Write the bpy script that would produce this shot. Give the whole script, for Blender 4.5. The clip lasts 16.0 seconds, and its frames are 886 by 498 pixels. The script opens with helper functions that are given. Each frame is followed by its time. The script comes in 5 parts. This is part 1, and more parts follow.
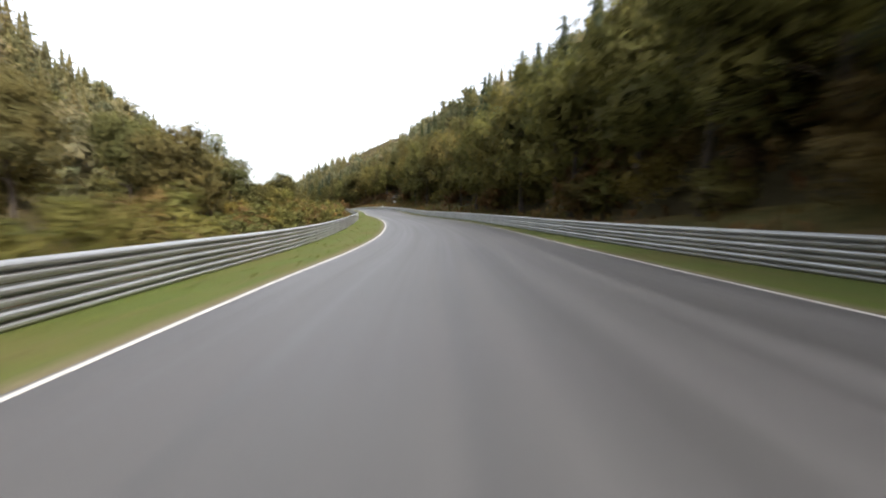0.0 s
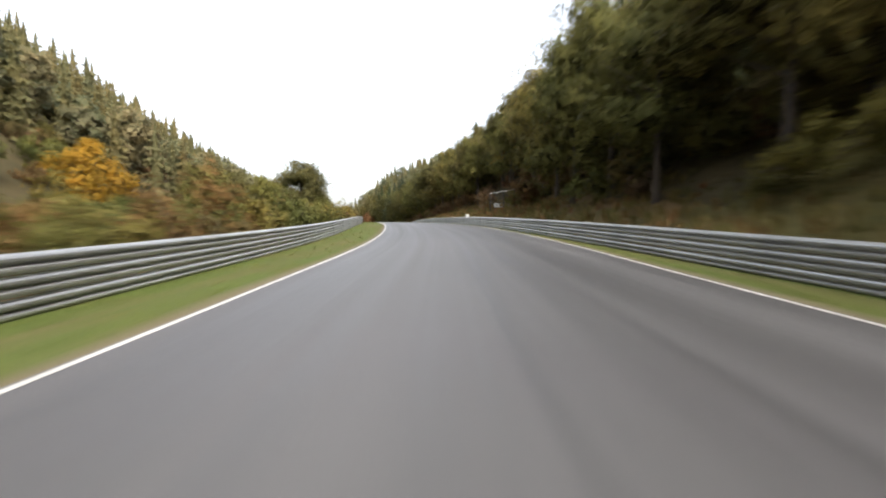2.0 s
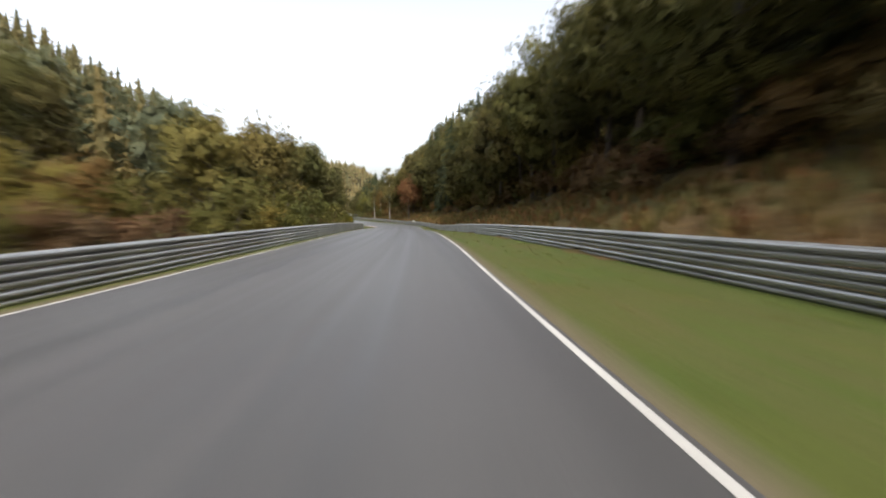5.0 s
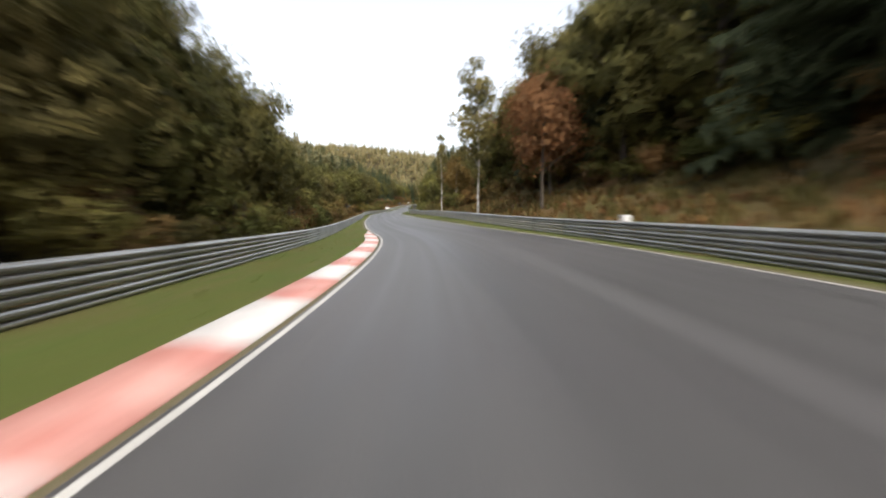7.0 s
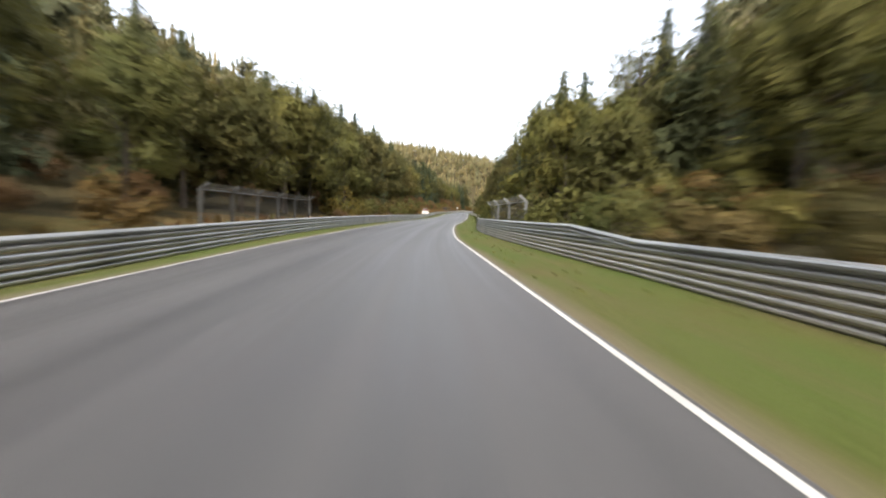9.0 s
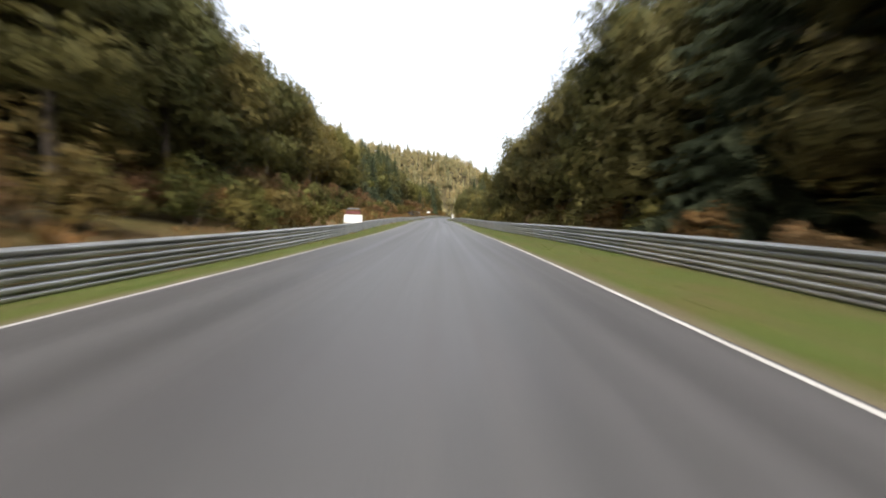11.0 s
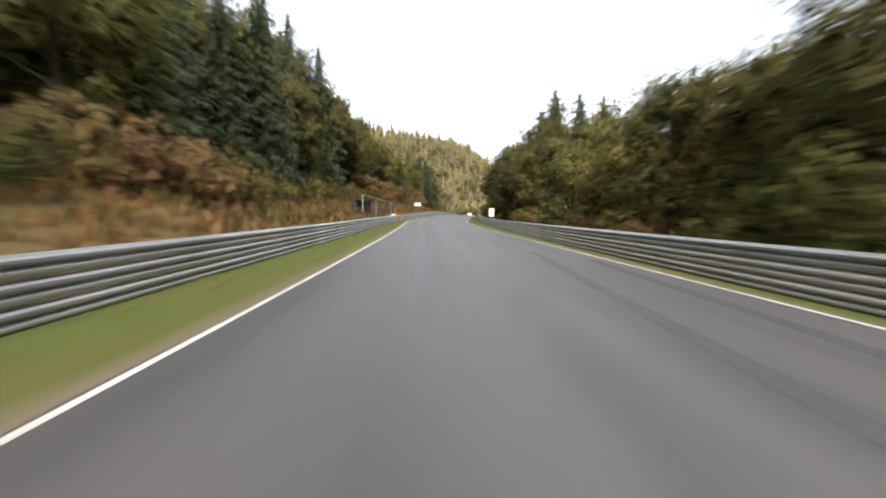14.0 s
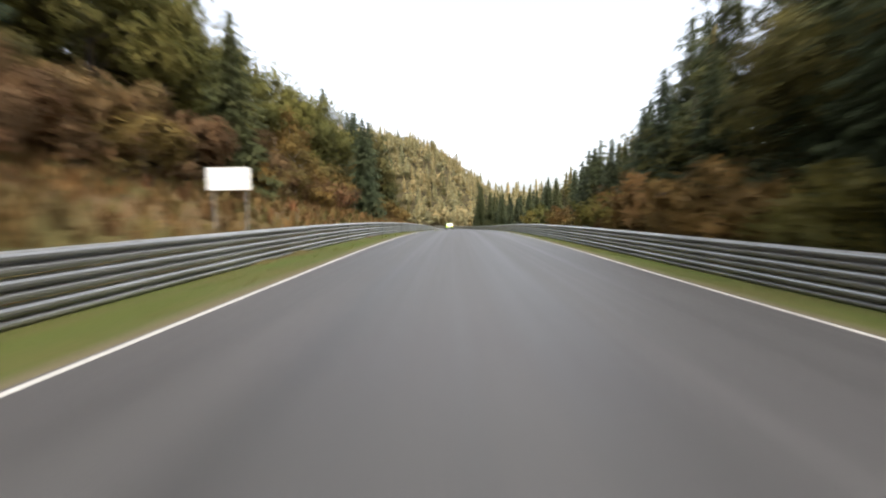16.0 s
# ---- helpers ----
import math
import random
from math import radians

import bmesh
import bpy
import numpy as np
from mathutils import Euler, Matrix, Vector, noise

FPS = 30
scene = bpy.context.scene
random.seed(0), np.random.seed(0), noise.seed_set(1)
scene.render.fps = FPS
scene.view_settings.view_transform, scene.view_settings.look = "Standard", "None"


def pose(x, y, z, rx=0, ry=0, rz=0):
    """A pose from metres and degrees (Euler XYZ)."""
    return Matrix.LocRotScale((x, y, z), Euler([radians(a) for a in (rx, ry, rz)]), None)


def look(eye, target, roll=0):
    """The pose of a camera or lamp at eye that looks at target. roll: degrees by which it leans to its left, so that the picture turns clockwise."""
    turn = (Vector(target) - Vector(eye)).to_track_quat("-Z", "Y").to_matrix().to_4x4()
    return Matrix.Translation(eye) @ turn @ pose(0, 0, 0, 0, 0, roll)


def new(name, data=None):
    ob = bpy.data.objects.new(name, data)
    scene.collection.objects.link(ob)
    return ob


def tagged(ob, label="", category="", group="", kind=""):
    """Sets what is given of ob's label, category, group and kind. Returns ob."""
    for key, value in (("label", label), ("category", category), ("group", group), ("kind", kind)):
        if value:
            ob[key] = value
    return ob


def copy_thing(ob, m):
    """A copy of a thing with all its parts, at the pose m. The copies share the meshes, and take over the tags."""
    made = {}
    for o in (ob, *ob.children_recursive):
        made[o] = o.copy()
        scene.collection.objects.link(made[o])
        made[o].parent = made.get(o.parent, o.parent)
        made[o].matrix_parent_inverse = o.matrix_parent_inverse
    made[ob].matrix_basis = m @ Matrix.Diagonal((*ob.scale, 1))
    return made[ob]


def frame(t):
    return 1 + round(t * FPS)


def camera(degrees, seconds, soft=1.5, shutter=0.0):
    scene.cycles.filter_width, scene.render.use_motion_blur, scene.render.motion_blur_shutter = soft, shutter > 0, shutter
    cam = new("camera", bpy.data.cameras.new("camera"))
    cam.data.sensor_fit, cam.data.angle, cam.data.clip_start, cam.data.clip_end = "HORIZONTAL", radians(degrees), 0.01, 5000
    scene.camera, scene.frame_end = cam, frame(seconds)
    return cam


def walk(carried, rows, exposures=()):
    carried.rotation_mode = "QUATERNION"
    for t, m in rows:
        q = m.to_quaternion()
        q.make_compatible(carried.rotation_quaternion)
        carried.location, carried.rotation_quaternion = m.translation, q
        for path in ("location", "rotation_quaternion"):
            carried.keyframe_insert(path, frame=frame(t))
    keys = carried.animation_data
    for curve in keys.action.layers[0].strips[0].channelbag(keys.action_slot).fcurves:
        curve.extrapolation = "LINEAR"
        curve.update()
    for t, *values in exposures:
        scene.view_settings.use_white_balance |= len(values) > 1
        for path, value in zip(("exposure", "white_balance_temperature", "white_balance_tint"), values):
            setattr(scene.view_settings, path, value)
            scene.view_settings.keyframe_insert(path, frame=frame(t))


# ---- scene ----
# ---- camera ----
cam = camera(89.68, 16.0, soft=1.9, shutter=0.4)


def car_pose(x, y, z, turn, pitch, lean):
    return pose(x, y, z, 0, 0, turn) @ pose(0, 0, 0, 90 + pitch) @ pose(0, 0, 0, 0, 0, lean)


# the lens stops down and opens again on the way
EXPOSURES = ((0.0, 1.7), (1.0, 1.76), (2.0, 1.7), (3.0, 1.57), (4.0, 1.27), (7.0, 1.28), (8.0, 1.51), (9.2, 1.58), (11.3, 1.43), (12.0, 1.47), (12.5, 1.59), (14.0, 1.51), (15.0, 1.14), (15.5, 1.33), (16.0, 1.41))
# seconds, place of the lens, heading, pitch and lean in degrees
ROWS = (
    (0.0, 0.000, 0.000, 1.070, -7.798, -4.737, -0.758),
    (0.5, 1.199, 17.646, 1.014, -4.966, -3.984, 0.120),
    (1.0, 2.122, 35.488, 1.271, -1.574, -3.300, -0.044),
    (1.5, 1.801, 53.551, 1.566, 0.965, -3.576, -0.080),
    (2.0, 0.444, 71.801, 1.821, 3.253, -3.022, -0.206),
    (2.5, -1.543, 90.247, 2.365, 5.658, -2.505, 0.916),
    (3.0, -4.156, 108.843, 2.957, 7.637, -2.580, 0.977),
    (3.5, -7.596, 127.501, 3.286, 9.574, -3.877, -1.333),
    (4.0, -11.708, 146.215, 3.380, 9.234, -4.562, -0.918),
    (4.5, -15.859, 165.075, 3.097, 9.196, -5.643, -0.423),
    (5.0, -20.240, 184.007, 2.429, 10.918, -6.167, -0.739),
    (5.5, -25.278, 202.891, 1.753, 13.485, -6.322, -1.902),
    (6.0, -31.106, 221.618, 0.943, 16.098, -6.780, -3.308),
    (6.5, -37.546, 240.129, -0.080, 17.573, -6.714, -4.069),
    (7.0, -44.598, 258.321, -0.869, 21.330, -6.545, -1.001),
    (7.5, -52.810, 275.775, -1.645, 22.931, -6.059, 0.547),
    (8.0, -61.547, 292.469, -2.098, 23.922, -5.289, 2.739),
    (8.5, -70.048, 308.620, -2.333, 25.699, -5.127, 3.739),
    (9.0, -78.216, 324.300, -2.635, 26.818, -5.610, 2.541),
    (9.5, -86.235, 339.521, -3.003, 26.748, -5.517, 1.268),
    (10.0, -93.942, 354.492, -3.329, 25.415, -5.347, 0.689),
    (10.5, -101.171, 369.415, -3.575, 23.747, -4.867, 0.785),
    (11.0, -108.026, 384.356, -3.782, 22.796, -4.677, 1.397),
    (11.5, -114.881, 399.250, -3.968, 23.636, -4.700, 2.184),
    (12.0, -121.979, 414.062, -4.157, 22.790, -4.731, 0.871),
    (12.5, -129.004, 428.986, -4.220, 22.245, -4.513, 1.624),
    (13.0, -135.915, 444.098, -4.258, 22.160, -4.640, 0.895),
    (13.5, -142.820, 459.448, -4.338, 22.301, -5.030, 0.863),
    (14.0, -149.698, 475.143, -4.539, 21.627, -5.196, 0.565),
    (14.5, -156.467, 491.265, -4.764, 20.645, -5.042, -0.129),
    (15.0, -163.168, 507.804, -4.941, 19.198, -5.008, -0.127),
    (15.5, -169.813, 524.695, -5.043, 18.191, -4.663, -0.140),
    (16.0, -176.103, 541.912, -4.984, 16.866, -3.997, -0.664),
)
walk(cam, [(t, car_pose(*r)) for t, *r in ROWS], EXPOSURES)

# plan of the road, a station about every 7 m: centre line, height, cross fall, half width, guardrails
ROAD_X = [1.01, 1.70, 2.56, 3.26, 3.67, 3.78, 3.56, 3.07, 2.50, 1.87, 1.24, 0.75, 0.26, -0.58, -1.75, -3.18, -4.89, -6.83, -8.78, -10.75, -12.72, -14.62, -16.44, -18.28, -20.18, -22.06, -23.88, -25.71, -27.64, -29.65, -31.74, -33.94, -36.17, -38.28, -40.34, -42.79, -45.75, -49.12, -52.89, -57.03, -61.17, -65.17, -69.06, -72.74, -76.23, -79.65, -83.07, -86.44, -89.66, -92.72, -95.65, -98.46, -101.15, -103.77, -106.32, -108.84, -111.36, -113.92, -116.52, -119.12, -121.73, -124.33, -126.91, -129.54, -132.23, -134.93, -137.64, -140.36, -143.09, -145.82, -148.57, -151.34, -154.14, -156.97, -159.86, -162.75, -165.68, -168.56, -171.13, -173.34, -175.43, -177.48, -179.43, -181.33, -183.22, -185.05, -186.84, -188.64, -190.46, -192.35, -194.33, -196.43, -198.67, -201.06, -203.63, -206.38, -209.31, -212.43, -215.73]
ROAD_Y = [-0.05, 6.96, 13.98, 21.07, 28.24, 35.46, 42.70, 49.97, 57.24, 64.54, 71.88, 79.26, 86.70, 94.14, 101.58, 109.00, 116.40, 123.77, 131.15, 138.55, 145.99, 153.47, 160.98, 168.51, 176.03, 183.56, 191.12, 198.70, 206.28, 213.85, 221.41, 228.94, 236.47, 244.03, 251.63, 259.10, 266.33, 273.33, 280.02, 286.41, 292.67, 298.89, 305.07, 311.25, 317.43, 323.55, 329.58, 335.56, 341.56, 347.59, 353.64, 359.69, 365.77, 371.84, 377.92, 383.99, 390.04, 396.08, 402.10, 408.14, 414.18, 420.24, 426.31, 432.38, 438.45, 444.54, 450.67, 456.84, 463.05, 469.31, 475.63, 481.99, 488.41, 494.88, 501.40, 507.97, 514.59, 521.27, 528.11, 535.10, 542.14, 549.20, 556.27, 563.36, 570.45, 577.54, 584.65, 591.76, 598.85, 605.93, 612.98, 620.00, 626.97, 633.88, 640.72, 647.49, 654.17, 660.76, 667.25]
ROAD_Z = [-0.01, -0.04, -0.07, -0.03, 0.07, 0.18, 0.30, 0.42, 0.52, 0.61, 0.74, 0.94, 1.18, 1.42, 1.66, 1.88, 2.04, 2.16, 2.25, 2.31, 2.31, 2.23, 2.10, 1.89, 1.62, 1.34, 1.08, 0.83, 0.54, 0.23, -0.12, -0.53, -0.97, -1.35, -1.68, -1.95, -2.24, -2.52, -2.78, -2.99, -3.15, -3.28, -3.40, -3.52, -3.64, -3.78, -3.91, -4.05, -4.18, -4.30, -4.42, -4.52, -4.62, -4.71, -4.80, -4.88, -4.95, -5.02, -5.09, -5.16, -5.23, -5.26, -5.27, -5.29, -5.30, -5.32, -5.34, -5.38, -5.43, -5.52, -5.61, -5.71, -5.80, -5.89, -5.96, -6.03, -6.08, -6.11, -6.12, -6.11, -6.08, -6.02, -5.96, -5.96, -6.02, -6.13, -6.28, -6.47, -6.66, -6.85, -7.04, -7.21, -7.37, -7.52, -7.66, -7.78, -7.90, -8.01, -8.13]
FALL = [-0.0032, -0.0001, 0.0034, 0.0031, -0.0009, -0.0052, -0.0090, -0.0121, -0.0122, -0.0095, -0.0051, 0.0030, 0.0113, 0.0119, 0.0048, -0.0023, -0.0057, -0.0078, -0.0087, -0.0086, -0.0067, -0.0014, 0.0049, 0.0079, 0.0083, 0.0063, 0.0014, -0.0055, -0.0129, -0.0214, -0.0287, -0.0349, -0.0383, -0.0328, -0.0179, -0.0029, 0.0080, 0.0177, 0.0277, 0.0383, 0.0462, 0.0498, 0.0503, 0.0477, 0.0416, 0.0342, 0.0254, 0.0161, 0.0094, 0.0051, 0.0026, 0.0022, 0.0035, 0.0063, 0.0107, 0.0158, 0.0220, 0.0281, 0.0305, 0.0293, 0.0269, 0.0237, 0.0199, 0.0171, 0.0152, 0.0137, 0.0130, 0.0124, 0.0101, 0.0061, 0.0023, -0.0003, -0.0029, -0.0069, -0.0124, -0.0175, -0.0215, -0.0246, -0.0266, -0.0274, -0.0278, -0.0281, -0.0279, -0.0257, -0.0216, -0.0172, -0.0135, -0.0101, -0.0072, -0.0047, -0.0027, -0.0012, -0.0003, 0.0004, 0.0008, 0.0010, 0.0010, 0.0010, 0.0009]
HALF = [3.56, 3.51, 3.45, 3.43, 3.46, 3.48, 3.45, 3.41, 3.41, 3.44, 3.46, 3.43, 3.37, 3.34, 3.33, 3.32, 3.32, 3.32, 3.30, 3.26, 3.22, 3.22, 3.22, 3.19, 3.11, 3.07, 3.08, 3.13, 3.18, 3.23, 3.29, 3.36, 3.42, 3.46, 3.47, 3.47, 3.50, 3.46, 3.36, 3.36, 3.45, 3.37, 3.28, 3.22, 3.20, 3.19, 3.18, 3.17, 3.04, 3.04, 3.04, 3.04, 3.04, 3.28, 3.31, 3.33, 3.36, 3.40, 3.41, 3.40, 3.39, 3.37, 3.35, 3.34, 3.34, 3.34, 3.30, 3.27, 3.24, 3.22, 3.21, 3.20, 3.21, 3.22, 3.25, 3.28, 3.36, 3.44, 3.44, 3.36, 3.28, 3.25, 3.24, 3.25, 3.28, 3.32, 3.34, 3.36, 3.38, 3.40, 3.41, 3.42, 3.44, 3.45, 3.46, 3.47, 3.47, 3.48, 3.48]
RAIL_L = [5.13, 5.47, 5.90, 6.14, 6.23, 6.19, 5.96, 5.65, 5.46, 5.37, 5.38, 5.58, 5.84, 5.93, 5.89, 5.75, 5.47, 5.12, 4.87, 4.68, 4.53, 4.41, 4.31, 4.18, 4.02, 3.91, 3.91, 3.97, 4.01, 4.04, 4.10, 4.13, 4.24, 4.73, 5.63, 6.42, 6.93, 7.22, 7.08, 6.51, 5.88, 5.34, 4.84, 4.54, 4.43, 4.39, 4.35, 4.57, 4.77, 4.84, 4.82, 4.77, 4.71, 4.68, 4.65, 4.79, 4.91, 5.05, 5.24, 5.48, 5.70, 5.91, 6.08, 6.09, 5.96, 5.77, 5.55, 5.31, 5.18, 5.14, 5.14, 5.18, 5.24, 5.27, 5.28, 5.19, 4.85, 4.47, 4.38, 4.59, 4.80, 4.90, 4.96, 4.96, 4.90, 4.84, 4.82, 4.81, 4.82, 4.83, 4.84, 4.86, 4.87, 4.89, 4.90, 4.91, 4.91, 4.92, 4.93]
RAIL_R = [6.30, 5.93, 5.45, 5.19, 5.08, 5.09, 5.25, 5.47, 5.59, 5.64, 5.53, 5.08, 4.53, 4.28, 4.28, 4.47, 4.88, 5.42, 5.78, 6.00, 6.17, 6.29, 6.37, 6.48, 6.64, 6.74, 6.75, 6.69, 6.61, 6.50, 6.37, 6.23, 6.04, 5.70, 5.17, 4.76, 4.61, 4.63, 4.85, 5.30, 5.73, 6.01, 6.22, 6.21, 6.04, 5.95, 5.97, 5.89, 5.59, 5.24, 5.02, 5.10, 5.43, 5.74, 6.01, 6.23, 6.43, 6.40, 6.28, 6.13, 5.95, 5.72, 5.47, 5.26, 5.09, 4.91, 4.71, 4.50, 4.32, 4.17, 4.08, 4.12, 4.24, 4.45, 4.76, 5.07, 5.37, 5.61, 5.59, 5.29, 4.99, 4.81, 4.69, 4.65, 4.67, 4.72, 4.75, 4.78, 4.81, 4.83, 4.84, 4.86, 4.87, 4.88, 4.89, 4.90, 4.91, 4.92, 4.92]

# ---- sky and light: a bright overcast autumn day ----
world = bpy.data.worlds.new("sky")
scene.world = world
world.use_nodes = True
wn, wl = world.node_tree.nodes, world.node_tree.links
wn.clear()
w_out, w_bg, w_sky, w_grey = (wn.new(k) for k in ("ShaderNodeOutputWorld", "ShaderNodeBackground", "ShaderNodeTexSky", "ShaderNodeHueSaturation"))
w_sky.sky_type, w_sky.sun_disc = "NISHITA", False
w_sky.sun_elevation, w_sky.sun_rotation = radians(48), radians(148)
w_sky.air_density, w_sky.dust_density, w_sky.ozone_density = 1.0, 4.0, 1.0
w_grey.inputs["Saturation"].default_value = 0.34
w_bg.inputs["Strength"].default_value = 0.15
wl.new(w_sky.outputs[0], w_grey.inputs["Color"])
wl.new(w_grey.outputs[0], w_bg.inputs[0])
wl.new(w_bg.outputs[0], w_out.inputs[0])

sun = new("sun", bpy.data.lights.new("sun", "SUN"))
sun.data.energy, sun.data.angle, sun.data.color = 1.5, radians(22), (1.0, 0.95, 0.88)
sun.matrix_world = look((math.sin(radians(148)) * 50, math.cos(radians(148)) * 50, 55.5), (0, 0, 0))
scene.view_settings.exposure = 1.68


# ---- materials ----
def material(name, rough=0.8, metal=0.0):
    m = bpy.data.materials.new(name)
    m.use_nodes = True
    b = m.node_tree.nodes["Principled BSDF"]
    b.inputs["Roughness"].default_value, b.inputs["Metallic"].default_value = rough, metal
    return m, m.node_tree.nodes, m.node_tree.links, b


def ramp(nodes, stops):
    r = nodes.new("ShaderNodeValToRGB")
    while len(r.color_ramp.elements) < len(stops):
        r.color_ramp.elements.new(0.5)
    for e, (at, c) in zip(r.color_ramp.elements, stops):
        e.position, e.color = at, (*c, 1)
    return r


def noise_tex(nodes, links, scale, detail=4.0, rough=0.6, vector=None):
    n = nodes.new("ShaderNodeTexNoise")
    n.inputs["Scale"].default_value, n.inputs["Detail"].default_value, n.inputs["Roughness"].default_value = scale, detail, rough
    if vector is not None:
        links.new(vector, n.inputs["Vector"])
    return n


def mix(nodes, links, kind, fac, a, b):
    m = nodes.new("ShaderNodeMix")
    m.data_type, m.blend_type = "RGBA", kind
    for socket, v in ((m.inputs[0], fac), (m.inputs[6], a), (m.inputs[7], b)):
        if isinstance(v, (int, float)):
            socket.default_value = v
        elif isinstance(v, tuple):
            socket.default_value = (*v, 1)
        else:
            links.new(v, socket)
    return m.outputs[2]


def bump(nodes, links, height, b, strength=0.3, distance=0.02):
    n = nodes.new("ShaderNodeBump")
    n.inputs["Strength"].default_value, n.inputs["Distance"].default_value = strength, distance
    links.new(height, n.inputs["Height"])
    links.new(n.outputs[0], b.inputs["Normal"])


def mottled(name, dark, light, scale, rough=0.8, metal=0.0, fine=0.0, relief=0.2, dist=0.01, sheen=0.5):
    """A surface whose colour drifts between two tones at two scales."""
    m, n, l, b = material(name, rough, metal)
    b.inputs["Specular IOR Level"].default_value = sheen
    co = n.new("ShaderNodeNewGeometry").outputs["Position"]
    big = noise_tex(n, l, scale, 4, 0.6, co)
    small = noise_tex(n, l, fine or scale * 12, 3, 0.7, co)
    r = ramp(n, ((0.3, dark), (0.7, light)))
    l.new(big.outputs[0], r.inputs[0])
    r2 = ramp(n, ((0.3, (0.72,) * 3), (0.7, (1.0,) * 3)))
    l.new(small.outputs[0], r2.inputs[0])
    l.new(mix(n, l, "MULTIPLY", 1.0, r.outputs[0], r2.outputs[0]), b.inputs["Base Color"])
    bump(n, l, small.outputs[0], b, relief, dist)
    return m


def leaf_material(name, tones, gloss=0.65, cut=9.0, share=0.5):
    """Foliage: the tone changes from tree to tree and from leaf to leaf; thin leaves let light through.
    cut: leaves to the metre, each spray is ragged with gaps between them; share: how far a leaf fills its place."""
    m, n, l, b = material(name, gloss)
    b.inputs["Specular IOR Level"].default_value = 0.15
    geo = n.new("ShaderNodeNewGeometry")
    info = n.new("ShaderNodeObjectInfo")
    att = n.new("ShaderNodeAttribute")
    att.attribute_name = "tint"
    add = n.new("ShaderNodeMath")
    add.operation = "ADD"
    l.new(info.outputs["Random"], add.inputs[0])
    l.new(att.outputs["Fac"], add.inputs[1])
    frac = n.new("ShaderNodeMath")
    frac.operation = "FRACT"
    l.new(add.outputs[0], frac.inputs[0])
    r = ramp(n, tuple((i / (len(tones) - 1) if len(tones) > 1 else 0, c) for i, c in enumerate(tones)))
    l.new(frac.outputs[0], r.inputs[0])
    r2 = ramp(n, ((0.0, (0.9, 0.91, 0.88)), (1.0, (1.09, 1.08, 1.03))))
    l.new(geo.outputs["Random Per Island"], r2.inputs[0])
    col = mix(n, l, "MULTIPLY", 1.0, r.outputs[0], r2.outputs[0])
    patch = noise_tex(n, l, 0.45, 3, 0.6, geo.outputs["Position"])
    r3 = ramp(n, ((0.35, (0.75, 0.8, 0.75)), (0.65, (1.2, 1.12, 0.95))))
    l.new(patch.outputs[0], r3.inputs[0])
    col = mix(n, l, "MULTIPLY", 1.0, col, r3.outputs[0])
    tufts = noise_tex(n, l, 4.5, 4, 0.75, geo.outputs["Position"])
    r4 = ramp(n, ((0.32, (0.8, 0.82, 0.8)), (0.68, (1.16, 1.15, 1.1))))
    l.new(tufts.outputs[0], r4.inputs[0])
    col = mix(n, l, "MULTIPLY", 1.0, col, r4.outputs[0])
    bump(n, l, tufts.outputs[0], b, 0.25, 0.1)
    l.new(col, b.inputs["Base Color"])
    thin = n.new("ShaderNodeBsdfTranslucent")
    l.new(col, thin.inputs[0])
    both = n.new("ShaderNodeMixShader")
    both.inputs[0].default_value = 0.46
    l.new(b.outputs[0], both.inputs[1])
    l.new(thin.outputs[0], both.inputs[2])
    cells = n.new("ShaderNodeTexVoronoi")
    cells.inputs["Scale"].default_value = cut
    l.new(geo.outputs["Position"], cells.inputs["Vector"])
    leaf = n.new("ShaderNodeMath")
    leaf.operation = "LESS_THAN"
    leaf.inputs[1].default_value = share
    l.new(cells.outputs["Distance"], leaf.inputs[0])
    gap = n.new("ShaderNodeBsdfTransparent")
    ragged = n.new("ShaderNodeMixShader")
    l.new(leaf.outputs[0], ragged.inputs[0])
    l.new(gap.outputs[0], ragged.inputs[1])
    l.new(both.outputs[0], ragged.inputs[2])
    l.new(ragged.outputs[0], n["Material Output"].inputs[0])
    return m


def asphalt_material():
    m, n, l, b = material("asphalt", 0.7)
    b.inputs["Specular IOR Level"].default_value = 0.5
    uv = n.new("ShaderNodeUVMap").outputs[0]
    pos = n.new("ShaderNodeNewGeometry").outputs["Position"]
    stretch = n.new("ShaderNodeMapping")
    stretch.inputs["Scale"].default_value = (0.012, 0.9, 1)
    l.new(uv, stretch.inputs[0])
    lanes = noise_tex(n, l, 1.6, 3, 0.55, stretch.outputs[0])
    patches = noise_tex(n, l, 0.09, 4, 0.6, pos)
    grain = noise_tex(n, l, 60, 3, 0.7, pos)
    r1 = ramp(n, ((0.3, (0.047, 0.0445, 0.043)), (0.7, (0.0715, 0.0675, 0.0655))))
    l.new(lanes.outputs[0], r1.inputs[0])
    r2 = ramp(n, ((0.3, (0.86,) * 3), (0.7, (1.1,) * 3)))
    l.new(patches.outputs[0], r2.inputs[0])
    r3 = ramp(n, ((0.3, (0.7,) * 3), (0.7, (1.25,) * 3)))
    l.new(grain.outputs[0], r3.inputs[0])
    c = mix(n, l, "MULTIPLY", 1.0, r1.outputs[0], r2.outputs[0])
    l.new(mix(n, l, "MULTIPLY", 1.0, c, r3.outputs[0]), b.inputs["Base Color"])
    rr = ramp(n, ((0.3, (0.42,) * 3), (0.7, (0.6,) * 3)))
    l.new(lanes.outputs[0], rr.inputs[0])
    l.new(rr.outputs[0], b.inputs["Roughness"])
    bump(n, l, grain.outputs[0], b, 0.35, 0.006)
    return m


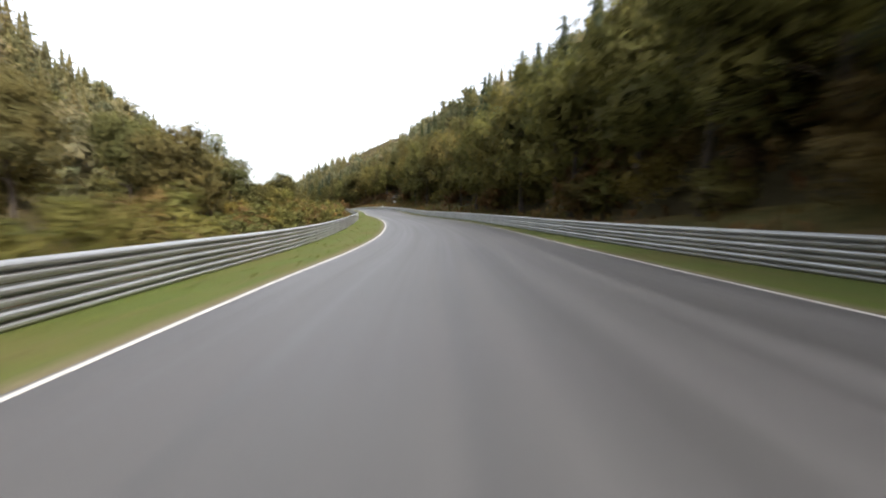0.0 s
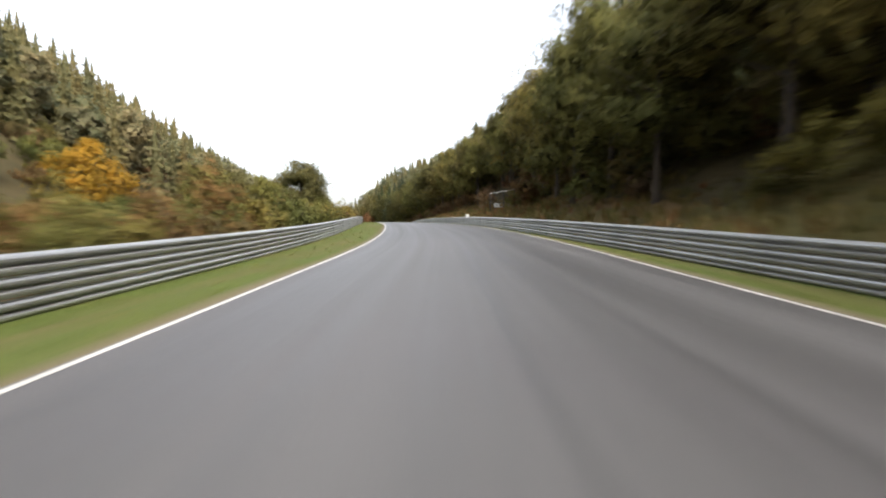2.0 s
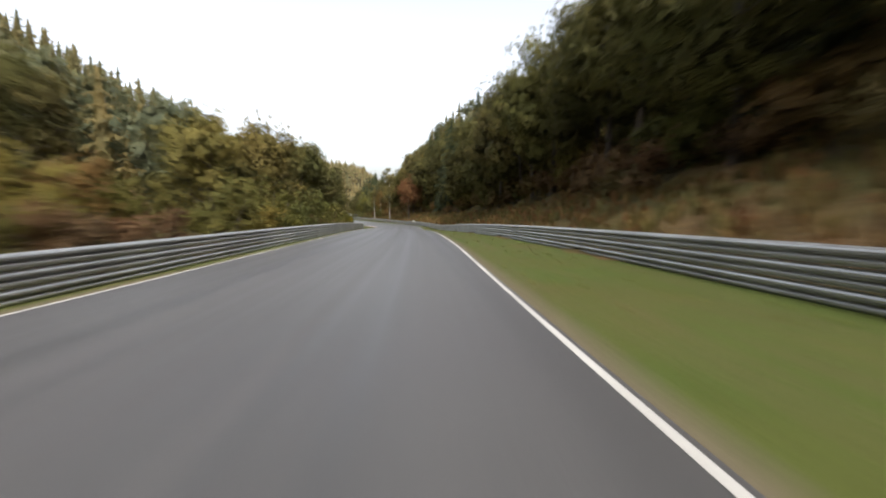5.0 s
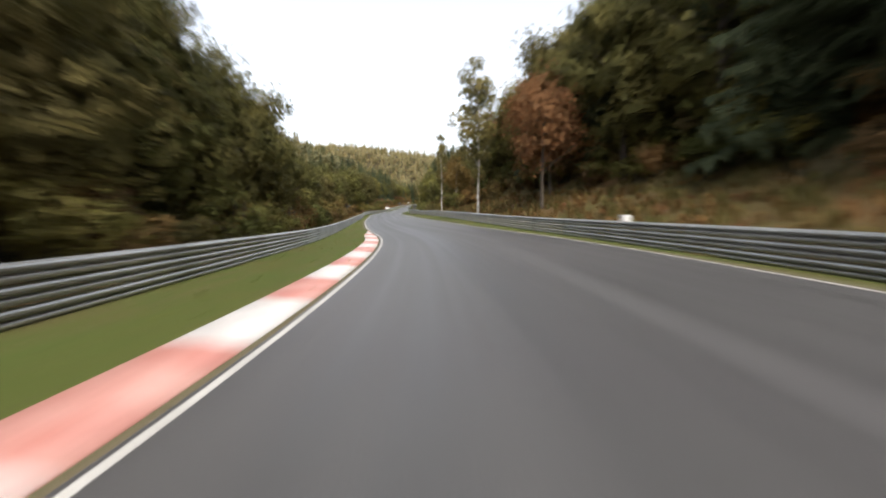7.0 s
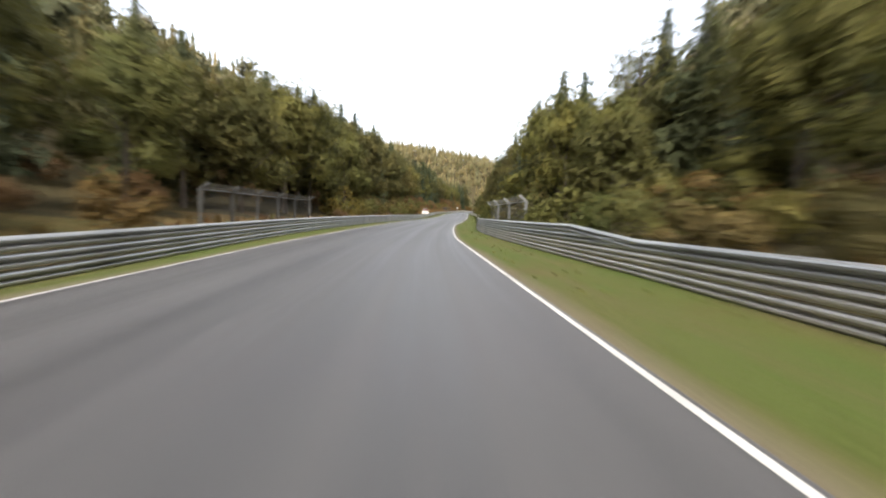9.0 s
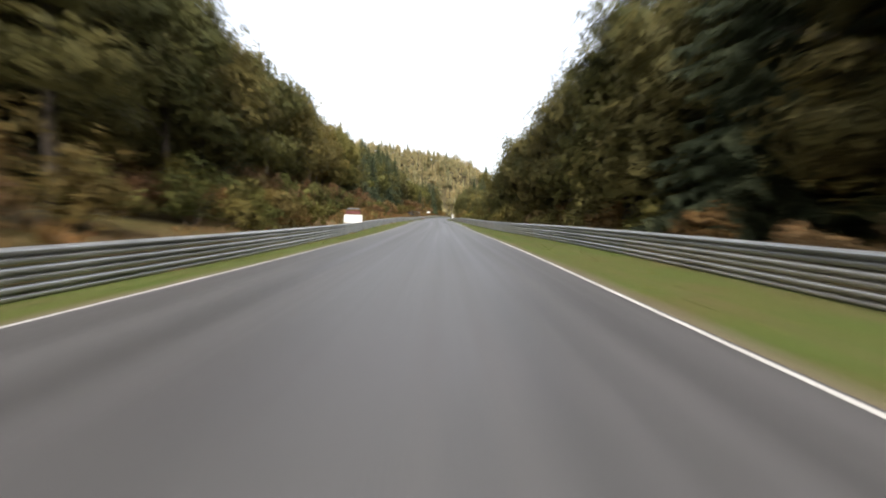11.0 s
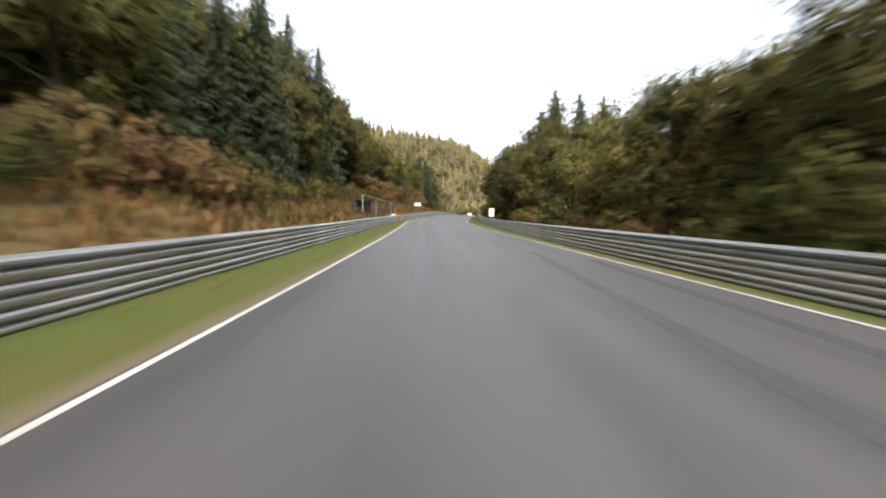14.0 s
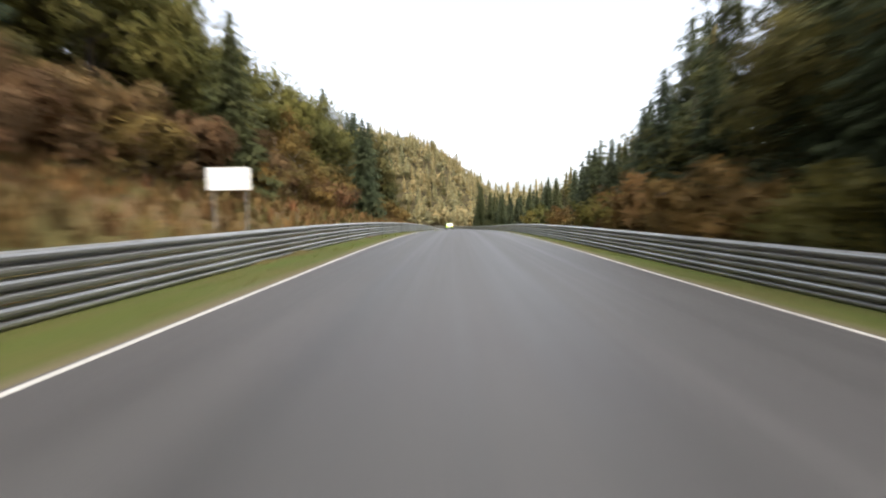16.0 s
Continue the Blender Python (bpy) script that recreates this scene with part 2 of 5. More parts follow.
def verge_material():
    m, n, l, b = material("mown_grass", 0.9)
    b.inputs["Specular IOR Level"].default_value = 0.12
    uv = n.new("ShaderNodeUVMap").outputs[0]
    pos = n.new("ShaderNodeNewGeometry").outputs["Position"]
    big = noise_tex(n, l, 0.35, 5, 0.65, pos)
    fine = noise_tex(n, l, 25, 3, 0.8, pos)
    r = ramp(n, ((0.25, (0.084, 0.066, 0.026)), (0.4, (0.07, 0.075, 0.018)), (0.58, (0.059, 0.078, 0.016)), (0.8, (0.084, 0.088, 0.021))))
    l.new(big.outputs[0], r.inputs[0])
    # long mown streaks and brown, trodden patches along the track
    along = n.new("ShaderNodeMapping")
    along.inputs["Scale"].default_value = (0.09, 1.1, 1)
    l.new(uv, along.inputs[0])
    streaks = noise_tex(n, l, 1.3, 4, 0.65, along.outputs[0])
    r0 = ramp(n, ((0.46, (0.0,) * 3), (0.72, (0.55,) * 3)))
    l.new(streaks.outputs[0], r0.inputs[0])
    grass = mix(n, l, "MIX", r0.outputs[0], r.outputs[0], (0.098, 0.074, 0.036))
    # worn earth beside the tarmac
    sep = n.new("ShaderNodeSeparateXYZ")
    l.new(uv, sep.inputs[0])
    edge = noise_tex(n, l, 0.12, 3, 0.6, pos)
    cut = n.new("ShaderNodeMath")
    cut.operation = "MULTIPLY"
    cut.inputs[1].default_value = 0.62
    l.new(edge.outputs[0], cut.inputs[0])
    less = n.new("ShaderNodeMapRange")
    l.new(sep.outputs[1], less.inputs[0])
    l.new(cut.outputs[0], less.inputs[2])
    less.inputs[1].default_value = 0.0
    less.inputs[3].default_value, less.inputs[4].default_value = 1.0, 0.0
    r2 = ramp(n, ((0.3, (0.65,) * 3), (0.7, (1.2,) * 3)))
    l.new(fine.outputs[0], r2.inputs[0])
    c = mix(n, l, "MIX", less.outputs[0], grass, (0.125, 0.10, 0.068))
    l.new(mix(n, l, "MULTIPLY", 1.0, c, r2.outputs[0]), b.inputs["Base Color"])
    bump(n, l, fine.outputs[0], b, 0.6, 0.03)
    return m


def bank_material():
    m, n, l, b = material("rough_bank", 0.95)
    b.inputs["Specular IOR Level"].default_value = 0.12
    pos = n.new("ShaderNodeNewGeometry").outputs["Position"]
    big = noise_tex(n, l, 0.11, 5, 0.65, pos)
    fine = noise_tex(n, l, 3.5, 5, 0.75, pos)
    r = ramp(n, ((0.3, (0.056, 0.06, 0.02)), (0.45, (0.098, 0.08, 0.028)), (0.58, (0.13, 0.082, 0.038)), (0.75, (0.084, 0.078, 0.024))))
    l.new(big.outputs[0], r.inputs[0])
    r2 = ramp(n, ((0.25, (0.5,) * 3), (0.75, (1.35,) * 3)))
    l.new(fine.outputs[0], r2.inputs[0])
    l.new(mix(n, l, "MULTIPLY", 1.0, r.outputs[0], r2.outputs[0]), b.inputs["Base Color"])
    bump(n, l, fine.outputs[0], b, 0.8, 0.2)
    return m


M_ASPHALT, M_VERGE, M_BANK = asphalt_material(), verge_material(), bank_material()
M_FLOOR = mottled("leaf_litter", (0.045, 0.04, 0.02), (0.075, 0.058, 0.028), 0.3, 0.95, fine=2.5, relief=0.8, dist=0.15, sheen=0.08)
M_LINE = mottled("road_paint", (0.36, 0.345, 0.315), (0.55, 0.53, 0.49), 1.2, 0.6, fine=40)
M_RED = mottled("red_kerb_paint", (0.42, 0.13, 0.1), (0.6, 0.34, 0.29), 2.0, 0.6, fine=25)
M_WHITE = mottled("white_kerb_paint", (0.5, 0.47, 0.44), (0.7, 0.67, 0.64), 2.0, 0.6, fine=25)
M_ZINC = mottled("galvanised_steel", (0.37, 0.367, 0.352), (0.56, 0.553, 0.53), 0.5, 0.36, 0.8, fine=9, relief=0.05)
M_POST = mottled("weathered_zinc_post", (0.17, 0.17, 0.165), (0.29, 0.29, 0.28), 1.5, 0.6, 0.4)
M_WARM_ZINC = mottled("warm_galvanised_steel", (0.44, 0.41, 0.36), (0.62, 0.58, 0.51), 0.5, 0.42, 0.6, fine=9, relief=0.05)
M_SKID = mottled("tyre_rubber_streak", (0.04, 0.038, 0.0365), (0.06, 0.0565, 0.0545), 0.8, 0.65, fine=30)
M_WIRE = mottled("dull_fence_wire", (0.05, 0.049, 0.045), (0.09, 0.088, 0.082), 2.0, 0.7, 0.2)
M_SCREEN = mottled("dark_screen_wire", (0.02, 0.02, 0.019), (0.04, 0.038, 0.035), 2.0, 0.8)
M_BRUSHED = mottled("weathered_grey_post", (0.16, 0.145, 0.125), (0.26, 0.24, 0.21), 1.5, 0.7, fine=14)
M_TIMBER = mottled("dark_brown_timber", (0.032, 0.024, 0.026), (0.06, 0.045, 0.046), 1.0, 0.75, fine=18, relief=0.4)
M_ORANGE = mottled("orange_paint", (0.6, 0.08, 0.03), (0.76, 0.14, 0.05), 1.0, 0.5)
M_SIGN = mottled("white_sign_sheet", (0.7, 0.69, 0.65), (0.82, 0.81, 0.78), 0.8, 0.5, relief=0.03)
M_BARK = mottled("brown_bark", (0.04, 0.03, 0.022), (0.09, 0.07, 0.052), 1.2, 0.95, fine=9, relief=0.9, dist=0.05)
M_BIRCH = mottled("birch_bark", (0.14, 0.125, 0.11), (0.52, 0.49, 0.45), 2.2, 0.8, fine=7, relief=0.3)
M_OAK = leaf_material("broad_leaves", ((0.112, 0.109, 0.038), (0.14, 0.136, 0.046), (0.175, 0.152, 0.052), (0.185, 0.146, 0.055), (0.123, 0.124, 0.046), (0.18, 0.165, 0.05)))
M_DUSK = leaf_material("dark_broad_leaves", ((0.089, 0.09, 0.038), (0.118, 0.113, 0.042), (0.13, 0.108, 0.045), (0.108, 0.106, 0.042)))
M_GOLD = leaf_material("yellow_leaves", ((0.3, 0.2, 0.03), (0.36, 0.19, 0.025), (0.24, 0.19, 0.035)))
M_LIME = leaf_material("yellow_green_leaves", ((0.165, 0.14, 0.02), (0.19, 0.15, 0.02), (0.13, 0.12, 0.022)))
M_RUST = leaf_material("rust_red_leaves", ((0.217, 0.096, 0.054), (0.24, 0.108, 0.057), (0.188, 0.099, 0.051)))
M_FIR = leaf_material("spruce_needles", ((0.052, 0.065, 0.042), (0.068, 0.082, 0.046), (0.087, 0.093, 0.046), (0.06, 0.074, 0.051)), gloss=0.7, cut=11.0, share=0.56)
M_PALE = leaf_material("pale_birch_leaves", ((0.143, 0.13, 0.056), (0.176, 0.143, 0.059), (0.124, 0.13, 0.056)))
M_SHRUB = leaf_material("shrub_leaves", ((0.078, 0.088, 0.029), (0.13, 0.125, 0.041), (0.169, 0.094, 0.043), (0.104, 0.11, 0.035), (0.195, 0.15, 0.043)))
# broad leaves lightened and greyed to paint in the haze of distance
M_WOODS = leaf_material("haze_paled_woods", ((0.119, 0.132, 0.092), (0.157, 0.158, 0.095), (0.201, 0.168, 0.103), (0.134, 0.142, 0.094), (0.216, 0.182, 0.106)), cut=7.0, share=0.62)
# autumn gold, brightened for sunshine and greyed for haze in the colour itself
M_HILL = leaf_material("sun_and_haze_tinted_woods", ((0.354, 0.293, 0.18), (0.281, 0.26, 0.162), (0.402, 0.319, 0.19), (0.241, 0.235, 0.151)), cut=5.0, share=0.66)
M_BRUSH = leaf_material("brown_brush", ((0.163, 0.089, 0.052), (0.126, 0.083, 0.05), (0.192, 0.117, 0.061), (0.118, 0.103, 0.045)), cut=10.0, share=0.50)
# spruce needles much paler than M_FIR: haze put into the colour
M_FARFIR = leaf_material("haze_paled_spruce_needles", ((0.136, 0.13, 0.073), (0.163, 0.147, 0.075), (0.197, 0.159, 0.08), (0.144, 0.141, 0.078)), cut=7.0, share=0.66)
M_FERN = leaf_material("dry_bracken", ((0.186, 0.099, 0.051), (0.149, 0.103, 0.048), (0.223, 0.128, 0.063), (0.105, 0.099, 0.038), (0.18, 0.08, 0.046)), gloss=0.85, cut=14.0, share=0.75)
M_AMBER = leaf_material("amber_leaves", ((0.172, 0.115, 0.043), (0.196, 0.121, 0.041), (0.138, 0.109, 0.043)))
M_STRAW = leaf_material("dry_meadow_grass", ((0.156, 0.129, 0.053), (0.12, 0.112, 0.044), (0.192, 0.14, 0.066), (0.102, 0.101, 0.04)), gloss=0.85, cut=16.0, share=0.75)
M_GRASS = leaf_material("grass_blades", ((0.095, 0.113, 0.026), (0.112, 0.124, 0.031), (0.129, 0.119, 0.04)), gloss=0.8, cut=60.0, share=0.75)


# ---- the road's plan ----
def glide(values, n):
    """A smooth curve through evenly spaced values, n steps between two of them."""
    v = np.asarray(values, float)
    e = np.concatenate(([2 * v[0] - v[1]], v, [2 * v[-1] - v[-2]]))
    u = np.arange(n)[:, None] / n
    a, b, c, d = e[:-3], e[1:-2], e[2:-1], e[3:]
    r = b + 0.5 * u * (c - a + u * (2 * a - 5 * b + 4 * c - d + u * (3 * (b - c) + d - a)))
    return np.append(r.T.ravel(), v[-1])


STEP = 4
RX, RY, RZ, RF, RH, RL, RR = (glide(v, STEP) for v in (ROAD_X, ROAD_Y, ROAD_Z, FALL, HALF, RAIL_L, RAIL_R))


def lengthen(v, back, ahead):
    return np.concatenate((v[0] + back, v, v[-1] + ahead))


# the valley goes on behind the start and bends away to the right ahead of the end
back = np.arange(-110, 0) * 2.0
h0 = math.atan2(RX[3] - RX[0], RY[3] - RY[0])
turn = np.radians(np.interp(np.arange(450), (0, 60, 200, 450), (-28, -10, 16, 20)))
RX, RY = lengthen(RX, back * math.sin(h0), np.cumsum(2 * np.sin(turn))), lengthen(RY, back * math.cos(h0), np.cumsum(2 * np.cos(turn)))
RZ = lengthen(RZ, 0 * back, -0.012 * np.arange(450) * 2)
RF, RH, RL, RR = (lengthen(v, 0 * back, 0 * turn) for v in (RF, RH, RL, RR))
RS = np.concatenate(([0], np.cumsum(np.hypot(np.diff(RX), np.diff(RY)))))
RS -= RS[110]
HX, HY = np.gradient(RX, RS), np.gradient(RY, RS)
HX, HY = HX / np.hypot(HX, HY), HY / np.hypot(HX, HY)
S_END = 700.0


def plan(s, column):
    return np.interp(s, RS, column)


def on_road(s, d, up=0.0):
    """World places at distance s along the road and d to the right of its centre."""
    s, d = np.asarray(s, float), np.asarray(d, float)
    x, y, hx, hy = plan(s, RX), plan(s, RY), plan(s, HX), plan(s, HY)
    return np.stack((x + d * hy, y - d * hx, plan(s, RZ) + d * plan(s, RF) + up), -1)


def road_turn(s):
    return math.degrees(math.atan2(-float(plan(s, HX)), float(plan(s, HY))))


def nearest(x, y):
    """Distance along and across for places in plan."""
    px, py = RX[::3], RY[::3]
    k = np.empty(len(x), int)
    for i in range(0, len(x), 4000):
        k[i:i + 4000] = np.argmin((x[i:i + 4000, None] - px) ** 2 + (y[i:i + 4000, None] - py) ** 2, 1)
    k *= 3
    dx, dy = x - RX[k], y - RY[k]
    along = np.clip(dx * HX[k] + dy * HY[k], -6, 6)
    side = np.sign(dx * HY[k] - dy * HX[k])
    s = RS[k] + along
    return s, np.where(side == 0, 1, side) * np.hypot(x - plan(s, RX), y - plan(s, RY))


# land beside the road: distance along, width and rise of the bank, rise and height of the hillside behind it
LAND_R = ((-250, 3, 0.1, 0.85, 110), (0, 3.5, 0.15, 0.85, 110), (60, 4.5, 0.2, 0.85, 110), (110, 7, 0.36, 0.85, 110), (150, 8, 0.38, 0.9, 110), (200, 8, 0.34, 0.95, 110), (250, 8, 0.3, 0.95, 110), (300, 8, 0.3, 0.95, 110), (340, 7, 0.25, 1.0, 110), (365, 10, 0.12, 1.0, 110), (400, 12, 0.03, 1.0, 105), (430, 13, 0.0, 0.9, 95), (460, 16, -0.03, 0.8, 80), (500, 24, -0.03, 0.6, 60), (540, 28, -0.03, 0.25, 30), (600, 16, -0.05, 0.15, 20), (800, 20, 0.0, 0.25, 30), (1700, 30, 0.0, 0.4, 60))
LAND_L = ((-250, 24, -0.05, 0.75, 180), (0, 26, -0.05, 0.78, 180), (100, 28, -0.04, 0.75, 190), (170, 28, 0.0, 0.71, 200), (225, 26, 0.02, 0.71, 220), (260, 22, 0.03, 0.71, 220), (300, 16, 0.06, 0.71, 180), (340, 11, 0.12, 0.72, 130), (380, 12, 0.16, 0.62, 110), (430, 11, 0.25, 0.58, 100), (470, 10, 0.42, 0.55, 90), (512, 10, 0.28, 0.62, 85), (560, 9, 0.3, 0.6, 75), (585, 11, 0.38, 0.55, 75), (640, 10, 0.28, 0.6, 60), (760, 12, 0.2, 0.42, 36), (1700, 20, 0.2, 0.3, 30))


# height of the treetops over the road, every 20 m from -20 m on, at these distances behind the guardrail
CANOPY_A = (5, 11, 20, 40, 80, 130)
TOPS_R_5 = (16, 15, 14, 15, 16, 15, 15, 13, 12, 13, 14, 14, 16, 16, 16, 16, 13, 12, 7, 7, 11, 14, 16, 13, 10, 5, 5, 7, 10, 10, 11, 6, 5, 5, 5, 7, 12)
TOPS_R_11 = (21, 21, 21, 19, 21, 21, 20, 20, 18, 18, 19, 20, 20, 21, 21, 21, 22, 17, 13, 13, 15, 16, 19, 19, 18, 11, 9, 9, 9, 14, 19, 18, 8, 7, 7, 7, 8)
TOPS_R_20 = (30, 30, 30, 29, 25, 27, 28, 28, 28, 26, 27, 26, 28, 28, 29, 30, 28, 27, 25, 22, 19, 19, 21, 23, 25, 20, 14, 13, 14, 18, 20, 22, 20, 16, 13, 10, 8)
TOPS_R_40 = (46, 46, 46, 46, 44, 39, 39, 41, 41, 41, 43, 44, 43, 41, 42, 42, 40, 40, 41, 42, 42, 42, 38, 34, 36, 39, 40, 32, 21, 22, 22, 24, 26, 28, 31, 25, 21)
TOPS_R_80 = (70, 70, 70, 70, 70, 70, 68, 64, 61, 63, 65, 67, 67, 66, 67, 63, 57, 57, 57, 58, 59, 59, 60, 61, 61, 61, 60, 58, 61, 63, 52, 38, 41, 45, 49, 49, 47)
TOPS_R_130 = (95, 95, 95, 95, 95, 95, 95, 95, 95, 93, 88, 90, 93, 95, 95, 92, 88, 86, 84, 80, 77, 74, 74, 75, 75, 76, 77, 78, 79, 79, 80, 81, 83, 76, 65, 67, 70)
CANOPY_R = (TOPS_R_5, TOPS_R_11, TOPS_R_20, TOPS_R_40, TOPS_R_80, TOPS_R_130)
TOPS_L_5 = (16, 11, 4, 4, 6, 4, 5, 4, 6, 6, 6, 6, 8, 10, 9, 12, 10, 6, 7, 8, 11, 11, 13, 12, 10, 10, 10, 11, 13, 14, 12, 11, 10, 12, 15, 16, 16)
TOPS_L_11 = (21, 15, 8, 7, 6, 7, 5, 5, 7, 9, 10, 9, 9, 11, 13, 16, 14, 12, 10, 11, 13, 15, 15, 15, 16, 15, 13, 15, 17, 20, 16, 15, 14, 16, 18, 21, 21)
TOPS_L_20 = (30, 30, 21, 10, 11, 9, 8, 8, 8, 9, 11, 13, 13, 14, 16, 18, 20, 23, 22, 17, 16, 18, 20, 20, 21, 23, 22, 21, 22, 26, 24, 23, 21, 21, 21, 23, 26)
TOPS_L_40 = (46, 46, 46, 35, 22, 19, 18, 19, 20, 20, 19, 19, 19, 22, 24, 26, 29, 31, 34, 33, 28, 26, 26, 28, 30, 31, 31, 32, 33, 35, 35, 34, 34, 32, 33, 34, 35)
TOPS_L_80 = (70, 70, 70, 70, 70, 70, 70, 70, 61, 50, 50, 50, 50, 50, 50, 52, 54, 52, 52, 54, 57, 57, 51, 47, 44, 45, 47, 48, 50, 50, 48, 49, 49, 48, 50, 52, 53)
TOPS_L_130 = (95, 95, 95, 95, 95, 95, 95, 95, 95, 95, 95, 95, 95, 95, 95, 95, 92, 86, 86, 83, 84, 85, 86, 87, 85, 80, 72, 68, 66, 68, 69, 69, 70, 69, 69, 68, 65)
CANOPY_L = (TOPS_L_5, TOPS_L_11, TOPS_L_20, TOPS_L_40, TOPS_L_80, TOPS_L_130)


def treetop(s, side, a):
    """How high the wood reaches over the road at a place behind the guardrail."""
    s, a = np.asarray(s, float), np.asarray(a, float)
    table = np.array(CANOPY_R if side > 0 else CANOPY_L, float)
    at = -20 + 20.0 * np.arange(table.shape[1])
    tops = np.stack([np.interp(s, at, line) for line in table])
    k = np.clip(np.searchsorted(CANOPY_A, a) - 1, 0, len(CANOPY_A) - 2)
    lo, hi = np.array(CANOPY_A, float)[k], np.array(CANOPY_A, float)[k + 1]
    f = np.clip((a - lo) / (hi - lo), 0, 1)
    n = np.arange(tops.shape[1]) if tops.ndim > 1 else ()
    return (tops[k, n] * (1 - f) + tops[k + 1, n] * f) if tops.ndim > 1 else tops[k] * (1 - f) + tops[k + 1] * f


def smooth(v):
    v = np.clip(v, 0, 1)
    return v * v * (3 - 2 * v)


def ripple(x, y):
    return (np.sin(x * 0.31 + 1.7 * np.sin(y * 0.11)) * np.sin(y * 0.27 + 1.3 * np.sin(x * 0.13)) * 0.5
            + np.sin(x * 0.043 + 2.1) * np.sin(y * 0.037 + 0.6 * np.sin(x * 0.021)) * 1.0)


END_X, END_Y, END_TURN = -149.7, 475.1, radians(22)


def valley_end(x, y):
    """Places across and ahead, seen from the last straight."""
    dx, dy = x - END_X, y - END_Y
    return dx * math.cos(END_TURN) + dy * math.sin(END_TURN), dy * math.cos(END_TURN) - dx * math.sin(END_TURN)


def ground_height(x, y):
    x, y = np.atleast_1d(np.asarray(x, float)), np.atleast_1d(np.asarray(y, float))
    s, d = nearest(x, y)
    z = np.zeros(len(x))
    for sign, rail, land in ((1, RR, LAND_R), (-1, RL, LAND_L)):
        t = np.array(land)
        w, g, h, top = (np.interp(s, t[:, 0], t[:, i]) for i in range(1, 5))
        a = np.abs(d) - plan(s, rail) - 0.5
        bankz = g * np.clip(a, 0, w)
        rise = h * np.clip(a - w, 0, None)
        rise = top * (1 - np.exp(-rise / top))
        rough = np.clip(a / 6, 0, 1)
        zz = plan(s, RZ) + sign * np.minimum(np.abs(d), plan(s, rail)) * plan(s, RF) - 0.22 + bankz + rise + ripple(x, y) * rough * np.clip(0.25 + a / 60, 0.25, 2.0)
        z = np.where(np.sign(d) == sign, zz, z)
    # the hill that closes the valley
    across, ahead = valley_end(x, y)
    return z + 53 * smooth((ahead - 280) / 190) * smooth((112 - across) / 85) * smooth((across + 340) / 170)


# ---- mesh helpers ----
def link_mesh(name, verts, faces, normals, mat, parent=None, uv=None, smooth=False, tint=None):
    """A mesh object from arrays; faces is an array of quads or triangles."""
    verts, faces = np.asarray(verts, np.float32), np.asarray(faces, np.int32)
    me = bpy.data.meshes.new(name)
    k = faces.shape[1]
    me.vertices.add(len(verts))
    me.vertices.foreach_set("co", verts.ravel())
    me.loops.add(faces.size)
    me.loops.foreach_set("vertex_index", faces.ravel())
    me.polygons.add(len(faces))
    me.polygons.foreach_set("loop_start", np.arange(0, faces.size, k, dtype=np.int32))
    if smooth:
        me.polygons.foreach_set("use_smooth", np.ones(len(faces), bool))
    if uv is not None:
        layer = me.uv_layers.new(name="UVMap")
        layer.data.foreach_set("uv", np.asarray(uv, np.float32)[faces.ravel()].ravel())
    if tint is not None:
        me.attributes.new("tint", "FLOAT", "POINT").data.foreach_set("value", np.asarray(tint, np.float32))
    me.update(calc_edges=True)
    if normals is not None:
        me.normals_split_custom_set_from_vertices(np.asarray(normals, np.float32))
    me.materials.append(mat)
    ob = new(name, me)
    if parent is not None:
        ob.parent = parent
    return ob


def part(name, bm, mat, parent=None, label=""):
    me = bpy.data.meshes.new(name)
    bm.to_mesh(me)
    bm.free()
    me.materials.append(mat)
    ob = new(name, me)
    if parent is not None:
        ob.parent = parent
    return tagged(ob, label)


def base(name, m, label, category, group=""):
    ob = new(name)
    ob.matrix_world = m
    return tagged(ob, label, category, group)


def boxed(bm, centre, size, bevel=0.0, turn=None):
    r = bmesh.ops.create_cube(bm, size=1.0)
    vs = r["verts"]
    bmesh.ops.scale(bm, vec=size, verts=vs)
    if bevel:
        es = {e for v in vs for e in v.link_edges}
        r2 = bmesh.ops.bevel(bm, geom=list(es), offset=bevel, segments=2, affect="EDGES", profile=0.6)
        vs = list({v for f in r2["faces"] for v in f.verts} | {v for v in vs if v.is_valid})
    if turn is not None:
        bmesh.ops.rotate(bm, cent=(0, 0, 0), matrix=turn, verts=vs)
    bmesh.ops.translate(bm, vec=centre, verts=vs)
    return vs


def tube(bm, a, b, ra, rb, sides=8):
    a, b = Vector(a), Vector(b)
    q = (b - a).to_track_quat("Z", "Y").to_matrix().to_4x4()
    bmesh.ops.create_cone(bm, cap_ends=True, segments=sides, radius1=ra, radius2=rb, depth=(b - a).length, matrix=Matrix.Translation((a + b) / 2) @ q)


def ribbon(name, s, edges, mat, kind="structure"):
    """A sheet along the road; edges are (offset, height) pairs of arrays from left to right."""
    pts = np.stack([on_road(s, d, up) for d, up in edges], 1)
    n, k = pts.shape[:2]
    idx = np.arange(n * k).reshape(n, k)
    faces = np.stack((idx[:-1, :-1], idx[:-1, 1:], idx[1:, 1:], idx[1:, :-1]), -1).reshape(-1, 4)
    across = np.stack([np.broadcast_to(np.abs(d - edges[0][0]), n) for d, up in edges], 1)
    uv = np.stack((np.repeat(s, k), across.ravel()), -1)
    return tagged(link_mesh(name, pts.reshape(-1, 3), faces, None, mat, uv=uv, smooth=True), kind=kind)


